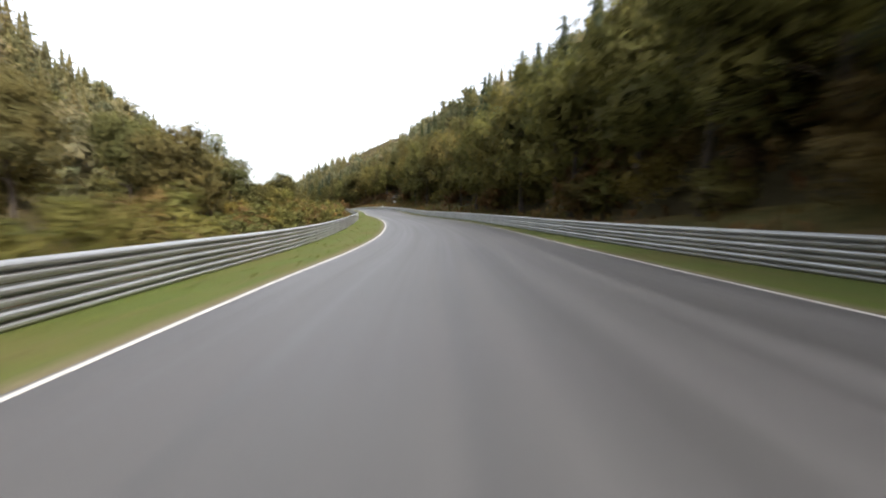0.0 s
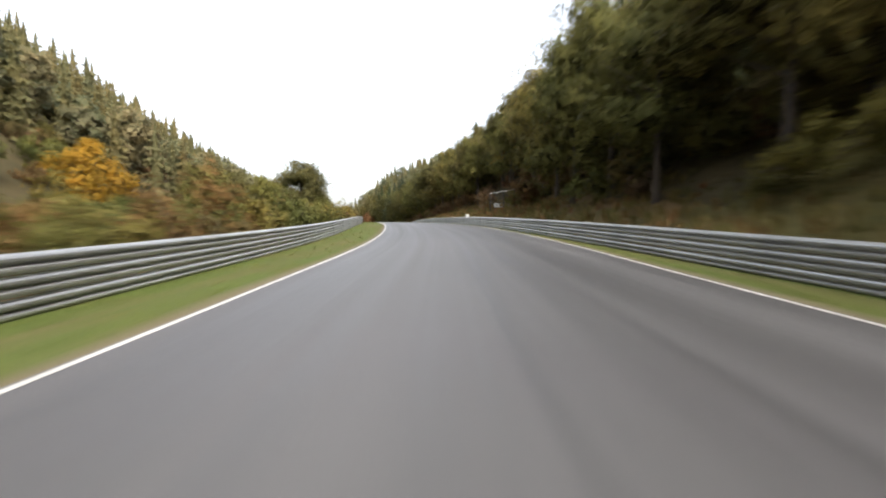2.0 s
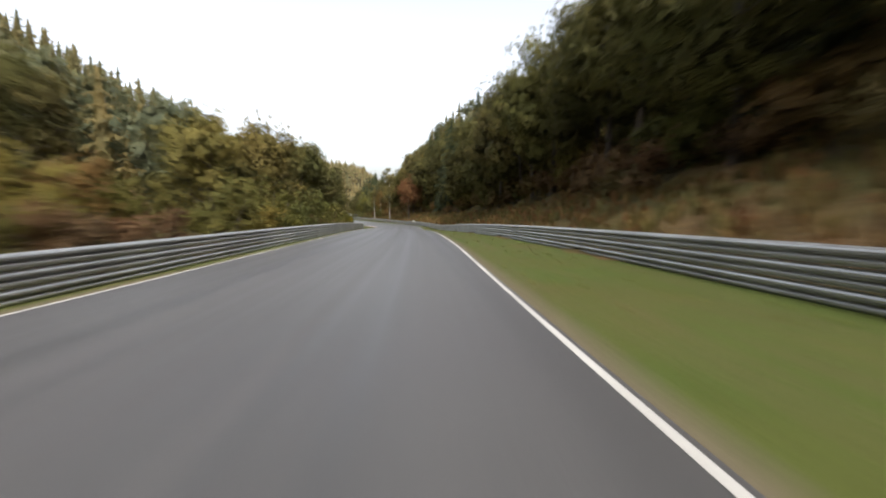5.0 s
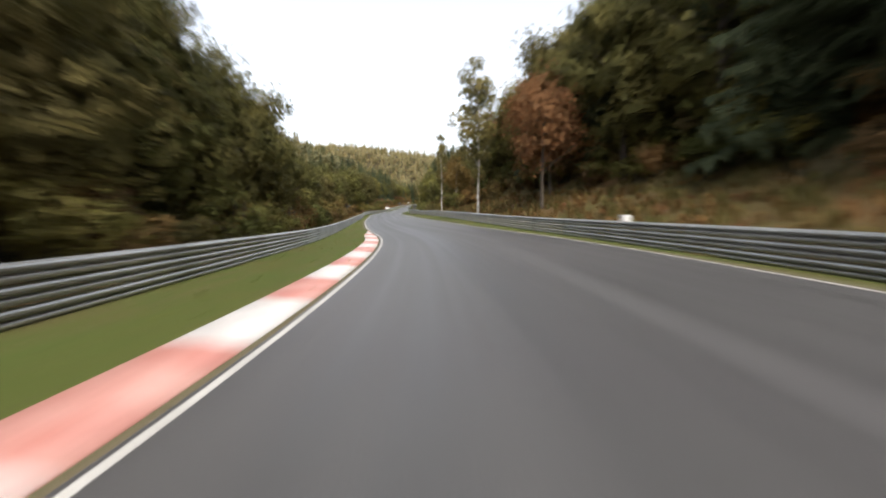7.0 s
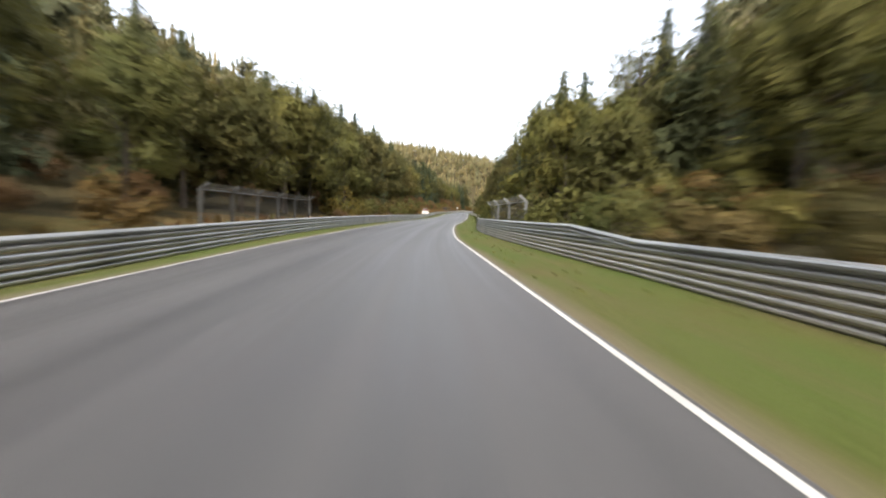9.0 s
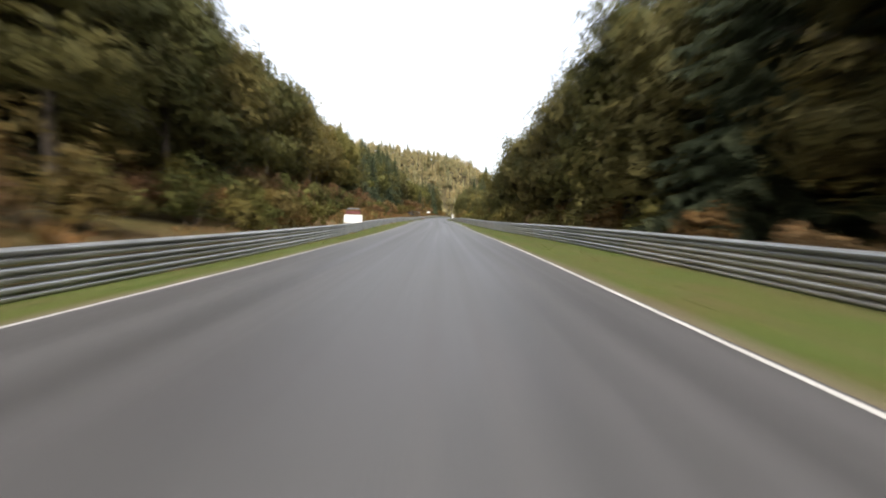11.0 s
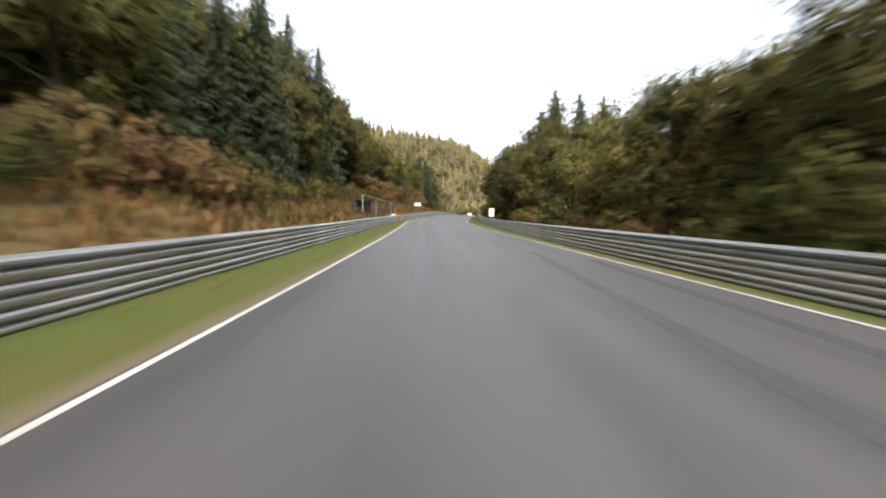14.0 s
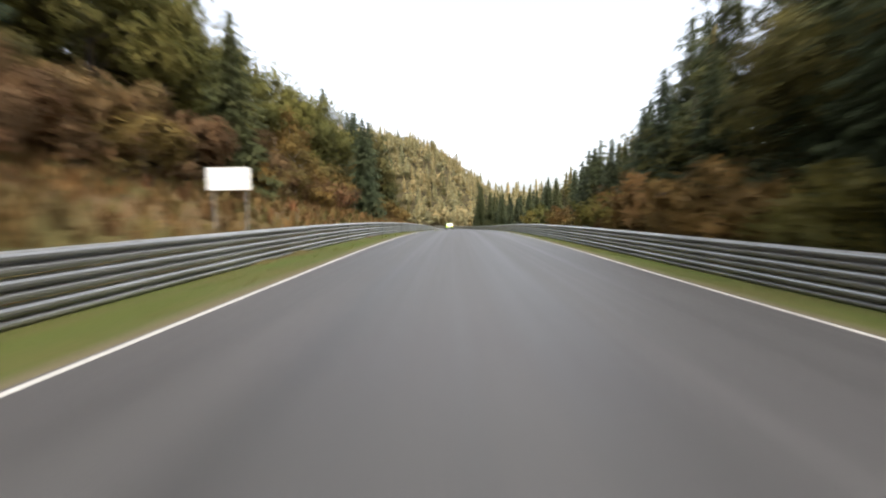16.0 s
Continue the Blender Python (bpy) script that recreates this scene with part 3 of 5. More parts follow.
# ---- ground, road and markings ----
def spread(lo, hi, fine_lo, fine_hi, step, growth):
    a = list(np.arange(fine_lo, fine_hi + step / 2, step))
    w = step
    while a[-1] < hi:
        w *= growth
        a.append(a[-1] + w)
    w = step
    while a[0] > lo:
        w *= growth
        a.insert(0, a[0] - w)
    return np.array(a)


gx, gy = spread(-2500, 2500, -260, 50, 3.0, 1.12), spread(-900, 4200, -40, 660, 3.0, 1.08)
GX, GY = np.meshgrid(gx, gy)
gz = ground_height(GX.ravel(), GY.ravel())
idx = np.arange(GX.size).reshape(GX.shape)
gf = np.stack((idx[:-1, :-1], idx[:-1, 1:], idx[1:, 1:], idx[1:, :-1]), -1).reshape(-1, 4)
ground = link_mesh("ground", np.stack((GX.ravel(), GY.ravel(), gz), -1), gf, None, M_BANK, smooth=True)
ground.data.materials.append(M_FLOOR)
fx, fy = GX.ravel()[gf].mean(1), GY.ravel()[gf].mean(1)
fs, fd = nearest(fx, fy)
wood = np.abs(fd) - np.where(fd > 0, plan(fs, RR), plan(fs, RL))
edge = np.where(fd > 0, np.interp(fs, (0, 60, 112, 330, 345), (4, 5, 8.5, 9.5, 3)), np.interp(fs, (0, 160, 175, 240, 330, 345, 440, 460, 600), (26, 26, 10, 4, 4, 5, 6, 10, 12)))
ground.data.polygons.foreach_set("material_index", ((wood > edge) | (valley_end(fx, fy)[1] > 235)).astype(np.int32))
tagged(ground, "autumn valley ground with rough brown-green banks", "ground", kind="structure")

ss = np.arange(-40, 770, 1.5)
half, rail_l, rail_r = plan(ss, RH), plan(ss, RL), plan(ss, RR)
road = ribbon("road", ss, [(-half - 0.08, 0.0), (-half * 0.5, 0.025), (0 * half, 0.035), (half * 0.5, 0.025), (half + 0.08, 0.0)], M_ASPHALT)
tagged(road, "grey asphalt race track with darker tyre lines", "road")
for name, sign, rail in (("verge_left", -1, rail_l), ("verge_right", 1, rail_r)):
    steps = [(sign * (half + 0.06), -0.01), (sign * (half + 0.3), 0.006), (sign * (half * 0.5 + rail * 0.5), -0.02), (sign * (rail - 0.1), -0.065), (sign * (rail + 0.9), -0.09), (sign * (rail + 1.6), -0.6)]
    v = ribbon(name, ss, steps, M_VERGE)
    if sign < 0:
        v.data.flip_normals()
    tagged(v, "mown green grass verge with worn earth along the tarmac", "grass verge")
# dark streaks of rubber that drift out towards the edge
for s0, d0, s1, d1 in ((489.0, -0.15, 519.0, 1.75), (489.0, 1.4, 517.0, 2.75), (460.0, 2.35, 478.0, 1.6)):
    sk = np.linspace(s0, s1, 16)
    dk = np.interp(sk, (s0, s1), (d0, d1)) - 0.12 * np.sin(np.linspace(0, math.pi, 16))
    top = 0.035 * (1 - np.abs(dk) / plan(sk, RH)) + 0.008
    streak = ribbon("skid_mark", sk, [(dk - 0.12, top), (dk + 0.12, top)], M_SKID)
    tagged(streak, "dark tyre streak on the asphalt", "skid mark")
for name, sign in (("edge_line_left", -1), ("edge_line_right", 1)):
    e = [(sign * half - 0.034, 0.006), (sign * half + 0.034, 0.006)]
    tagged(ribbon(name, ss, e, M_LINE), "thin white painted line along the track edge", "road marking")


# ---- guardrails: three stacked W-beams on steel posts ----
def beam_mesh(mat, length=4.12):
    zs = (0.0, 0.006, 0.022, 0.05, 0.078, 0.098, 0.115, 0.127, 0.144, 0.166, 0.194, 0.222, 0.238, 0.244)
    ds = (0.006, 0.01, 0.062, 0.085, 0.084, 0.06, 0.002, 0.002, 0.06, 0.085, 0.084, 0.062, 0.01, 0.006)
    prof = [(d, z) for d, z in zip(ds, zs)] + [(d - 0.006, z) for d, z in reversed(list(zip(ds, zs)))]
    n = len(prof)
    v = [(d + y / length * 0.008, y, z) for y in (0.0, length) for d, z in prof]
    f = [(i, (i + 1) % n, n + (i + 1) % n, n + i) for i in range(n)]
    me = bpy.data.meshes.new("rail")
    me.from_pydata(v, [], f)
    me.materials.append(mat)
    return me


def post_mesh():
    bm = bmesh.new()
    boxed(bm, (-0.06, 0, 0.12), (0.008, 0.1, 1.1))
    boxed(bm, (-0.03, 0.046, 0.12), (0.06, 0.008, 1.1))
    boxed(bm, (-0.03, -0.046, 0.12), (0.06, 0.008, 1.1))
    for z in (0.04, 0.292, 0.544):
        tube(bm, (-0.02, 0, z), (0.09, 0, z), 0.018, 0.018, 6)
    me = bpy.data.meshes.new("post")
    bm.to_mesh(me)
    bm.free()
    me.materials.append(M_POST)
    return me


BEAM, BEAM_WARM, BEAM_ORANGE, POST = beam_mesh(M_ZINC), beam_mesh(M_WARM_ZINC), beam_mesh(M_ORANGE, 1.95), post_mesh()
RAIL_Z = -0.085


def guardrail(sign, s0, count, paint_from=None):
    """count bays of 4 m from s0; sign: the side of the road."""
    rail_off = RR if sign > 0 else RL

    def place(s):
        return Vector(on_road(s, sign * float(plan(s, rail_off)), 0.0))

    o = place(s0)
    thing = base("guardrail", Matrix.Translation(o), "three-tier galvanised steel guardrail on posts beside the verge", "guardrail", "track guardrails")
    for i in range(count):
        s = s0 + 4.0 * i
        a, b = place(s), place(s + 4.0)
        y = (b - a).normalized()
        x = y.cross(Vector((0, 0, 1))).normalized() * (-sign)
        if sign > 0:
            y = -y
            a = b
        z = x.cross(y).normalized()
        m = Matrix((x, y, z)).transposed().to_4x4()
        for k in (0, 1, 2):
            # on these stretches the lower two tiers are warmer and paler
            warm = sign > 0 and k < 2 and (280 < s < 420 or 430 < s < 540)
            r = new("rail", BEAM_WARM if warm else BEAM)
            r.parent = thing
            r.matrix_local = Matrix.Translation(a - o + Vector((0, 0, RAIL_Z + 0.252 * k))) @ m
            if paint_from is not None and s <= paint_from < s + 4.0:
                r = new("rail", BEAM_ORANGE)
                r.parent = thing
                r.matrix_local = Matrix.Translation(a - o + y * (paint_from - s) + x * 0.008 + Vector((0, 0, RAIL_Z + 0.004 + 0.252 * k))) @ m
                tagged(r, "orange painted rail")
        if sign > 0 and 347 < s < 393:
            # a fourth tier, that rises from the third at both ends
            r = new("rail", BEAM)
            r.parent = thing
            drop = 0.252 if s < 352 or s > 388 else 0.0
            tilt = Matrix.Rotation(math.atan2(-drop, 4.0) * (1 if s < 352 else -1), 4, "X")
            start = 0.0 if s < 352 else -drop
            r.matrix_local = Matrix.Translation(a - o + x * 0.01 + Vector((0, 0, RAIL_Z + 0.252 * 3 + start))) @ m @ tilt
        p = new("post", POST)
        p.parent = thing
        p.matrix_local = Matrix.Translation(a - o) @ m
    return thing


for side in (-1, 1):
    for start in range(-32, 740, 72):
        guardrail(side, float(start), 18, 554.8 if side < 0 else None)


# ---- red and white kerb on the inside of the bend ----
def kerb(s0, s1, length=2.1):
    thing = base("kerb", Matrix.Identity(4), "low red and white striped kerb with faded paint", "kerb")
    s, red = s0, True
    while s < s1:
        n = np.linspace(s, min(s + length, s1), 4)
        inner = -plan(n, RH) - 0.16
        wide = 0.62 * np.clip(np.minimum(n - s0, s1 - n) / 6, 0.15, 1)
        cols = [(inner, -0.02), (inner, 0.012), (inner - wide * 0.4, 0.045), (inner - wide, 0.07), (inner - wide - 0.03, -0.05)]
        pts = np.stack([on_road(n, d, up) for d, up in cols], 1)
        q, k = pts.shape[:2]
        ix = np.arange(q * k).reshape(q, k)
        f = np.stack((ix[:-1, :-1], ix[1:, :-1], ix[1:, 1:], ix[:-1, 1:]), -1).reshape(-1, 4)
        link_mesh("kerb_block", pts.reshape(-1, 3), f, None, M_RED if red else M_WHITE, thing)
        s, red = s + length, not red
    return thing


kerb(258.0, 298.2)


# ---- plants ----
import itertools

rng = np.random.default_rng(11)


def leaf_sprays(c, nrm, size):
    """Small three-sided leaf sprays at places c, facing along nrm."""
    n = len(c)
    nrm = nrm / np.linalg.norm(nrm, axis=1, keepdims=True)
    u = np.cross(nrm, rng.normal(size=(n, 3)))
    u /= np.linalg.norm(u, axis=1, keepdims=True) + 1e-9
    w = np.cross(nrm, u)
    su = size * rng.uniform(0.6, 1.3, (n, 1))
    sw = size * rng.uniform(0.4, 0.9, (n, 1))
    lean = rng.uniform(-0.5, 0.9, (n, 1))
    v = np.stack((c - u * su, c + u * su * 0.7 - w * sw, c + u * su * lean + w * sw * 1.2), 1)
    return v.reshape(-1, 3)


GOLDEN = (1 + math.sqrt(5)) / 2
BALL_V = np.array([(s * a, b * GOLDEN * s2, 0.0) for s, s2 in ((1, 1), (1, -1), (-1, 1), (-1, -1)) for a, b in ((1, 1),)]
                  + [(0.0, s, s2 * GOLDEN) for s in (1, -1) for s2 in (1, -1)] + [(s2 * GOLDEN, 0.0, s) for s in (1, -1) for s2 in (1, -1)])
BALL_V /= np.linalg.norm(BALL_V[0])
BALL_F = np.array([f for f in itertools.combinations(range(12), 3) if all(np.linalg.norm(BALL_V[a] - BALL_V[b]) < 1.2 for a, b in itertools.combinations(f, 2))])


def crown_shape(height, radius, low, clumps, leaves, size, flat=1.0, body=1.0):
    """A broad crown: uneven leafy clumps, each covered with small leaf sprays; body: the share of clumps with a dense inside."""
    mid, tall = (height + low) / 2, (height - low) / 2
    d = rng.normal(size=(clumps, 3))
    d /= np.linalg.norm(d, axis=1, keepdims=True)
    reach = rng.uniform(0.35, 0.85, (clumps, 1))
    c = d * reach * (radius, radius, tall) + (0, 0, mid)
    c[:, :2] *= 1 - 0.35 * np.clip((c[:, 2:3] - mid) / tall, -0.6, 1)
    r = radius * rng.uniform(0.26, 0.48, clumps)
    out, nrm = [], []

    def lit(e, pos):
        soft = e * 0.7 + (pos - (0, 0, mid - tall * 0.4)) / radius * 0.5 + rng.normal(size=e.shape) * 0.16
        return soft / np.linalg.norm(soft, axis=1, keepdims=True)

    for n, lo, hi, sz in ((leaves, 0.78, 1.12, size), (leaves // 8, 0.4, 0.85, size * 1.6)):
        k = rng.integers(0, clumps, n)
        e = rng.normal(size=(n, 3))
        e[:, 2] += 0.25
        e /= np.linalg.norm(e, axis=1, keepdims=True)
        pos = c[k] + e * (r[k] * rng.uniform(lo, hi, n))[:, None] * (1, 1, 0.8 * flat)
        out.append(leaf_sprays(pos, e + rng.normal(size=e.shape) * 0.45, sz))
        nrm.append(np.repeat(lit(e, pos), 3, 0))
    v = np.concatenate(out)
    f = np.arange(len(v)).reshape(-1, 3)
    for k in range(int(clumps * body)):
        pos = c[k] + BALL_V * (r[k] * rng.uniform(0.5, 0.74, (12, 1))) * (1, 1, 0.8 * flat)
        f = np.concatenate((f, BALL_F + len(v)))
        v = np.concatenate((v, pos))
        nrm.append(lit(BALL_V, pos))
    return v, f, np.concatenate(nrm)


def trunk_bm(height, radius, limbs, reach, low):
    bm = bmesh.new()
    lean = Vector((random.uniform(-0.03, 0.03), random.uniform(-0.03, 0.03), 1))
    at, r, n = Vector((0, 0, -0.4)), radius * 1.25, 5
    for i in range(n):
        nxt = Vector((lean.x, lean.y, 1)) * (height * 0.85 * (i + 1) / n) + Vector((random.uniform(-0.08, 0.08), random.uniform(-0.08, 0.08), 0))
        r2 = radius * (1 - 0.82 * (i + 1) / n)
        tube(bm, at, nxt, r, r2, 7)
        at, r = nxt, r2
    for i in range(limbs):
        z = low + (height * 0.75 - low) * (i + 0.5) / limbs
        a = random.uniform(0, 6.283)
        tip = Vector((math.cos(a), math.sin(a), random.uniform(0.5, 1.0))) * reach * random.uniform(0.55, 0.9)
        tube(bm, (lean.x * z, lean.y * z, z), Vector((lean.x * z, lean.y * z, z)) + tip, radius * 0.3, radius * 0.06, 5)
    return bm


def spruce_shape(height, whorls, boughs, spread_r, low, sprigs=6, rings=7, sides=7):
    """Drooping boughs in rings, each a spine with hanging sprigs on both sides, round a dense ragged cone."""
    vs, fs = [], []
    for i in range(whorls):
        f = i / (whorls - 1)
        z = low + (height - low) * f ** 0.92
        reach = spread_r * (1 - f) ** 0.62 + 0.2
        n = max(4, int(boughs * (1 - 0.45 * f)))
        for a in (np.arange(n) + rng.uniform(0, 1)) / n * 2 * math.pi + rng.normal(0, 0.2, n):
            r = reach * rng.uniform(0.6, 1.15)
            o = np.array((math.cos(a), math.sin(a), 0))
            t = np.array((-o[1], o[0], 0))
            z0 = z + rng.uniform(-0.3, 0.3)

            def spine(u):
                return o * r * u + (0, 0, z0 - r * (0.5 * u * u - 0.12 * u) + (0.1 * r if u > 0.95 else 0))

            for q in range(sprigs):
                u0, u1 = q / sprigs, (q + 1.25) / sprigs
                w = r * (0.3 - 0.16 * u0) * (1.0 if sprigs > 2 else 1.35) * rng.uniform(0.7, 1.3)
                p0, p1 = spine(u0), spine(min(u1, 1.0))
                k = len(vs)
                vs += [p0, p1, p1 * 0.7 + p0 * 0.3 + t * w + (0, 0, -w * rng.uniform(0.5, 1.2)), p1 * 0.7 + p0 * 0.3 - t * w + (0, 0, -w * rng.uniform(0.5, 1.2))]
                fs += [(k, k + 1, k + 2), (k, k + 3, k + 1)]
    k = len(vs)
    for i in range(rings + 1):
        f = i / rings * 0.97
        for q in range(sides):
            a = (q + 0.5 * (i % 2)) / sides * 2 * math.pi
            r = (spread_r * (1 - f) ** 0.7 * 0.42 + 0.02) * rng.uniform(0.75, 1.2)
            vs.append(np.array((math.cos(a) * r, math.sin(a) * r, low + (height - low) * f ** 0.92 - r * 0.3)))
    for i in range(rings):
        for q in range(sides):
            p, p1 = k + i * sides + q, k + i * sides + (q + 1) % sides
            fs += [(p, p1, p + sides), (p1, p1 + sides, p + sides)]
    return np.array(vs), np.array(fs), None


TALL = {}


def tree(name, shape, mat, bark, height, radius, limbs, reach, low, label, category="tree"):
    ob = base(name, Matrix.Translation((0, 0, -500)), label, category)
    TALL[ob.name] = height
    part("trunk", trunk_bm(height, radius, limbs, reach, low), bark, ob)
    link_mesh("crown", *shape, mat, ob)
    return ob


random.seed(5)
GREEN, EDGE = "leafy green broadleaf tree turning brown in autumn", "tall dark green broadleaf tree at the wood's edge"
SPRUCE = "tall dark green spruce on the valley side"
KINDS = {
    "oak": [tree("broadleaf_tree", crown_shape(13, 4.6, 1.0, 32, 2800, 0.29), M_OAK, M_BARK, 13, 0.22, 7, 4, 3, GREEN),
            tree("broadleaf_tree", crown_shape(11, 4.2, 0.8, 28, 2450, 0.28), M_OAK, M_BARK, 11, 0.2, 7, 3.6, 2.5, GREEN),
            tree("broadleaf_tree", crown_shape(15, 4.8, 1.0, 33, 2900, 0.3), M_DUSK, M_BARK, 15, 0.26, 8, 4.2, 3.5, EDGE),
            tree("broadleaf_tree", crown_shape(12, 4.4, 0.6, 30, 2650, 0.29), M_DUSK, M_BARK, 12, 0.22, 7, 4, 2.5, EDGE)],
    "back": [tree("broadleaf_tree", crown_shape(13, 4.6, 0.8, 22, 1000, 0.44), M_DUSK, M_BARK, 13, 0.22, 5, 4, 3, EDGE),
             tree("broadleaf_tree", crown_shape(14.5, 4.7, 0.8, 22, 1050, 0.44), M_DUSK, M_BARK, 14.5, 0.24, 5, 4, 3, EDGE)],
    "fir": [tree("spruce_tree", spruce_shape(17, 32, 12, 3.4, 0.7, 5), M_FIR, M_BARK, 17, 0.2, 0, 1, 2, SPRUCE),
            tree("spruce_tree", spruce_shape(14, 28, 12, 3.1, 0.6, 5), M_FIR, M_BARK, 14, 0.18, 0, 1, 2, SPRUCE),
            tree("spruce_tree", spruce_shape(20, 36, 12, 3.8, 1.0, 5), M_FIR, M_BARK, 20, 0.23, 0, 1, 2, SPRUCE)],
    "backfir": [tree("spruce_tree", spruce_shape(17, 22, 9, 3.5, 0.7, 2), M_FIR, M_BARK, 17, 0.2, 0, 1, 2, SPRUCE),
                tree("spruce_tree", spruce_shape(15, 20, 9, 3.2, 0.6, 2), M_FIR, M_BARK, 15, 0.18, 0, 1, 2, SPRUCE)],
    "birch": [tree("birch_tree", crown_shape(13.5, 1.7, 2.6, 48, 3400, 0.2, 1.0, 0.0), M_PALE, M_BIRCH, 13, 0.1, 12, 1.3, 4.0, "slender birch with a white trunk and thin leaves")],
    "slim": [tree("birch_tree", crown_shape(13.0, 1.1, 3.4, 40, 1900, 0.18, 1.0, 0.0), M_PALE, M_BIRCH, 12.6, 0.085, 11, 0.9, 4.4, "tall narrow birch with a white trunk and thin leaves")],
    "gold": [tree("yellow_tree", crown_shape(6.5, 2.6, 0.8, 15, 1800, 0.2), M_GOLD, M_BARK, 6.5, 0.13, 6, 2, 1.5, "small tree with bright yellow autumn leaves")],
    "lime": [tree("yellow_shrub", crown_shape(6.5, 2.5, 0.4, 15, 1300, 0.3, 1.0, 0.4), M_LIME, M_BARK, 6.0, 0.1, 6, 1.8, 0.8, "yellow-green shrub below the dark trees", "shrub")],
    "rust": [tree("red_tree", crown_shape(12, 4.2, 2.4, 30, 3000, 0.25, 1.2, 0.4), M_RUST, M_BARK, 12, 0.15, 8, 3.0, 3.0, "broad tree with rust red autumn leaves")],
    "amber": [tree("amber_tree", crown_shape(13, 4.2, 3.2, 28, 3000, 0.25, 1.2, 0.4), M_AMBER, M_BIRCH, 13, 0.2, 8, 3.0, 4.0, "tall tree with amber brown leaves and a pale trunk")],
    "round": [tree("broadleaf_tree", crown_shape(15.2, 5.7, 1.2, 54, 6000, 0.32), M_DUSK, M_BARK, 15, 0.32, 9, 5.5, 3, "large round dark green tree standing alone")],
}


def shrub(size, leaves, mat, label):
    ob = base("shrub", Matrix.Translation((0, 0, -500)), label, "shrub", "roadside shrubs")
    link_mesh("leaves", *crown_shape(size, size * 0.62, 0.1, 14, leaves, 0.17, 1.0, 0.5), mat, ob)
    for i in range(4):
        bm = bmesh.new()
        a = i * 1.6 + random.uniform(0, 1)
        tube(bm, (0, 0, -0.2), (math.cos(a) * size * 0.35, math.sin(a) * size * 0.35, size * random.uniform(0.5, 0.8)), 0.03, 0.01, 4)
        part("stem", bm, M_BARK, ob)
    return ob


SHRUBS = [shrub(2.4, 480, M_SHRUB, "tangled olive and brown shrub behind the guardrail"), shrub(3.2, 620, M_SHRUB, "tangled olive and brown shrub behind the guardrail"),
          shrub(1.9, 460, M_BRUSH, "low brown autumn shrub"), shrub(2.8, 560, M_OAK, "bushy green shrub behind the guardrail"),
          shrub(2.6, 560, M_AMBER, "amber brown shrub on the bank")]
TEMPLATES = [o for k in KINDS.values() for o in k] + SHRUBS


def beside(s, side, a):
    """A place a metres behind the guardrail, on the ground."""
    x, y, _ = on_road(s, side * (float(plan(s, RR if side > 0 else RL)) + a))
    return float(x), float(y), float(ground_height(x, y)[0])


def plant(kinds, s, side, a, scale=1.0, sink=0.15, free=False):
    src = kinds[int(rng.integers(len(kinds)))]
    x, y, z = beside(s, side, a)
    k = scale if free else scale * rng.uniform(0.88, 1.15)
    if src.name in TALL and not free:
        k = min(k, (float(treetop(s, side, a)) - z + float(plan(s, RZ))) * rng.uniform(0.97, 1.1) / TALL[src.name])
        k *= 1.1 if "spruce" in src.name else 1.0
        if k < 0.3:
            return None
    ob = copy_thing(src, Matrix.Translation((x, y, z - sink)) @ Matrix.Rotation(rng.uniform(0, 6.28), 4, "Z"))
    ob.scale = (k * rng.uniform(0.92, 1.08), k * rng.uniform(0.92, 1.08), k)
    return ob


def row(kinds, s0, s1, side, a0, a1, gap, scale=1.0):
    for s in np.arange(s0, s1, gap):
        plant(kinds, s + rng.uniform(-0.4, 0.4) * gap, side, rng.uniform(a0, a1), scale)


K = KINDS
# the wood's edge, stretch by stretch
row(K["oak"][:2], -15, 60, 1, 4.0, 6.0, 5.6, 1.05)
row(K["oak"][:2], 60, 112, 1, 5.5, 8.0, 5.6, 1.05)
row(K["oak"][:3], 112, 185, 1, 9, 12, 5.6, 1.1)
row(K["oak"][:3], 185, 250, 1, 8.5, 11, 5.6, 1.15)
row(K["oak"][2:] + K["fir"][1:2], 250, 300, 1, 9, 12, 5.6, 1.15)
row(K["back"] + K["backfir"], -12, 110, 1, 9.5, 13, 5.0, 1.05)
row(K["back"] + K["backfir"], 100, 250, 1, 14, 19, 6.0, 1.1)
row(K["fir"] + K["oak"], 296, 345, 1, 9.5, 12.5, 4.8, 1.25)
row(K["backfir"] + K["back"], 240, 345, 1, 15, 21, 5.6, 1.1)
row(K["oak"][1:] + K["fir"][1:2], 345, 425, 1, 4.5, 8, 5.0, 1.05)
row(K["backfir"] + K["back"], 345, 440, 1, 10, 15, 4.6, 1.25)
row(K["oak"][2:], 425, 465, 1, 4.6, 6.5, 4.6, 1.1)
row(K["back"] + K["backfir"], 424, 474, 1, 9, 13, 4.4, 1.5)
row(K["oak"], 465, 526, 1, 4.0, 6.0, 4.4, 0.9)
row(K["oak"], 526, 556, 1, 4.6, 6.5, 4.4, 0.58)
row(K["back"] + K["backfir"], 470, 556, 1, 8.5, 13, 4.4, 1.1)
row(K["oak"][2:], 556, 580, 1, 3.6, 5.6, 3.8, 0.9)
row(K["fir"], 580, 612, 1, 3.6, 5.6, 3.8, 0.9)
row(K["oak"][2:] + K["back"], 552, 600, 1, 5.5, 8, 4.2, 1.05)
row(K["back"], 552, 580, 1, 9, 14, 4.2, 1.1)
row(K["backfir"], 580, 630, 1, 9, 14, 4.2, 1.1)
row(K["backfir"] + K["fir"][:1], 606, 700, 1, 3.5, 6, 3.2, 0.7)
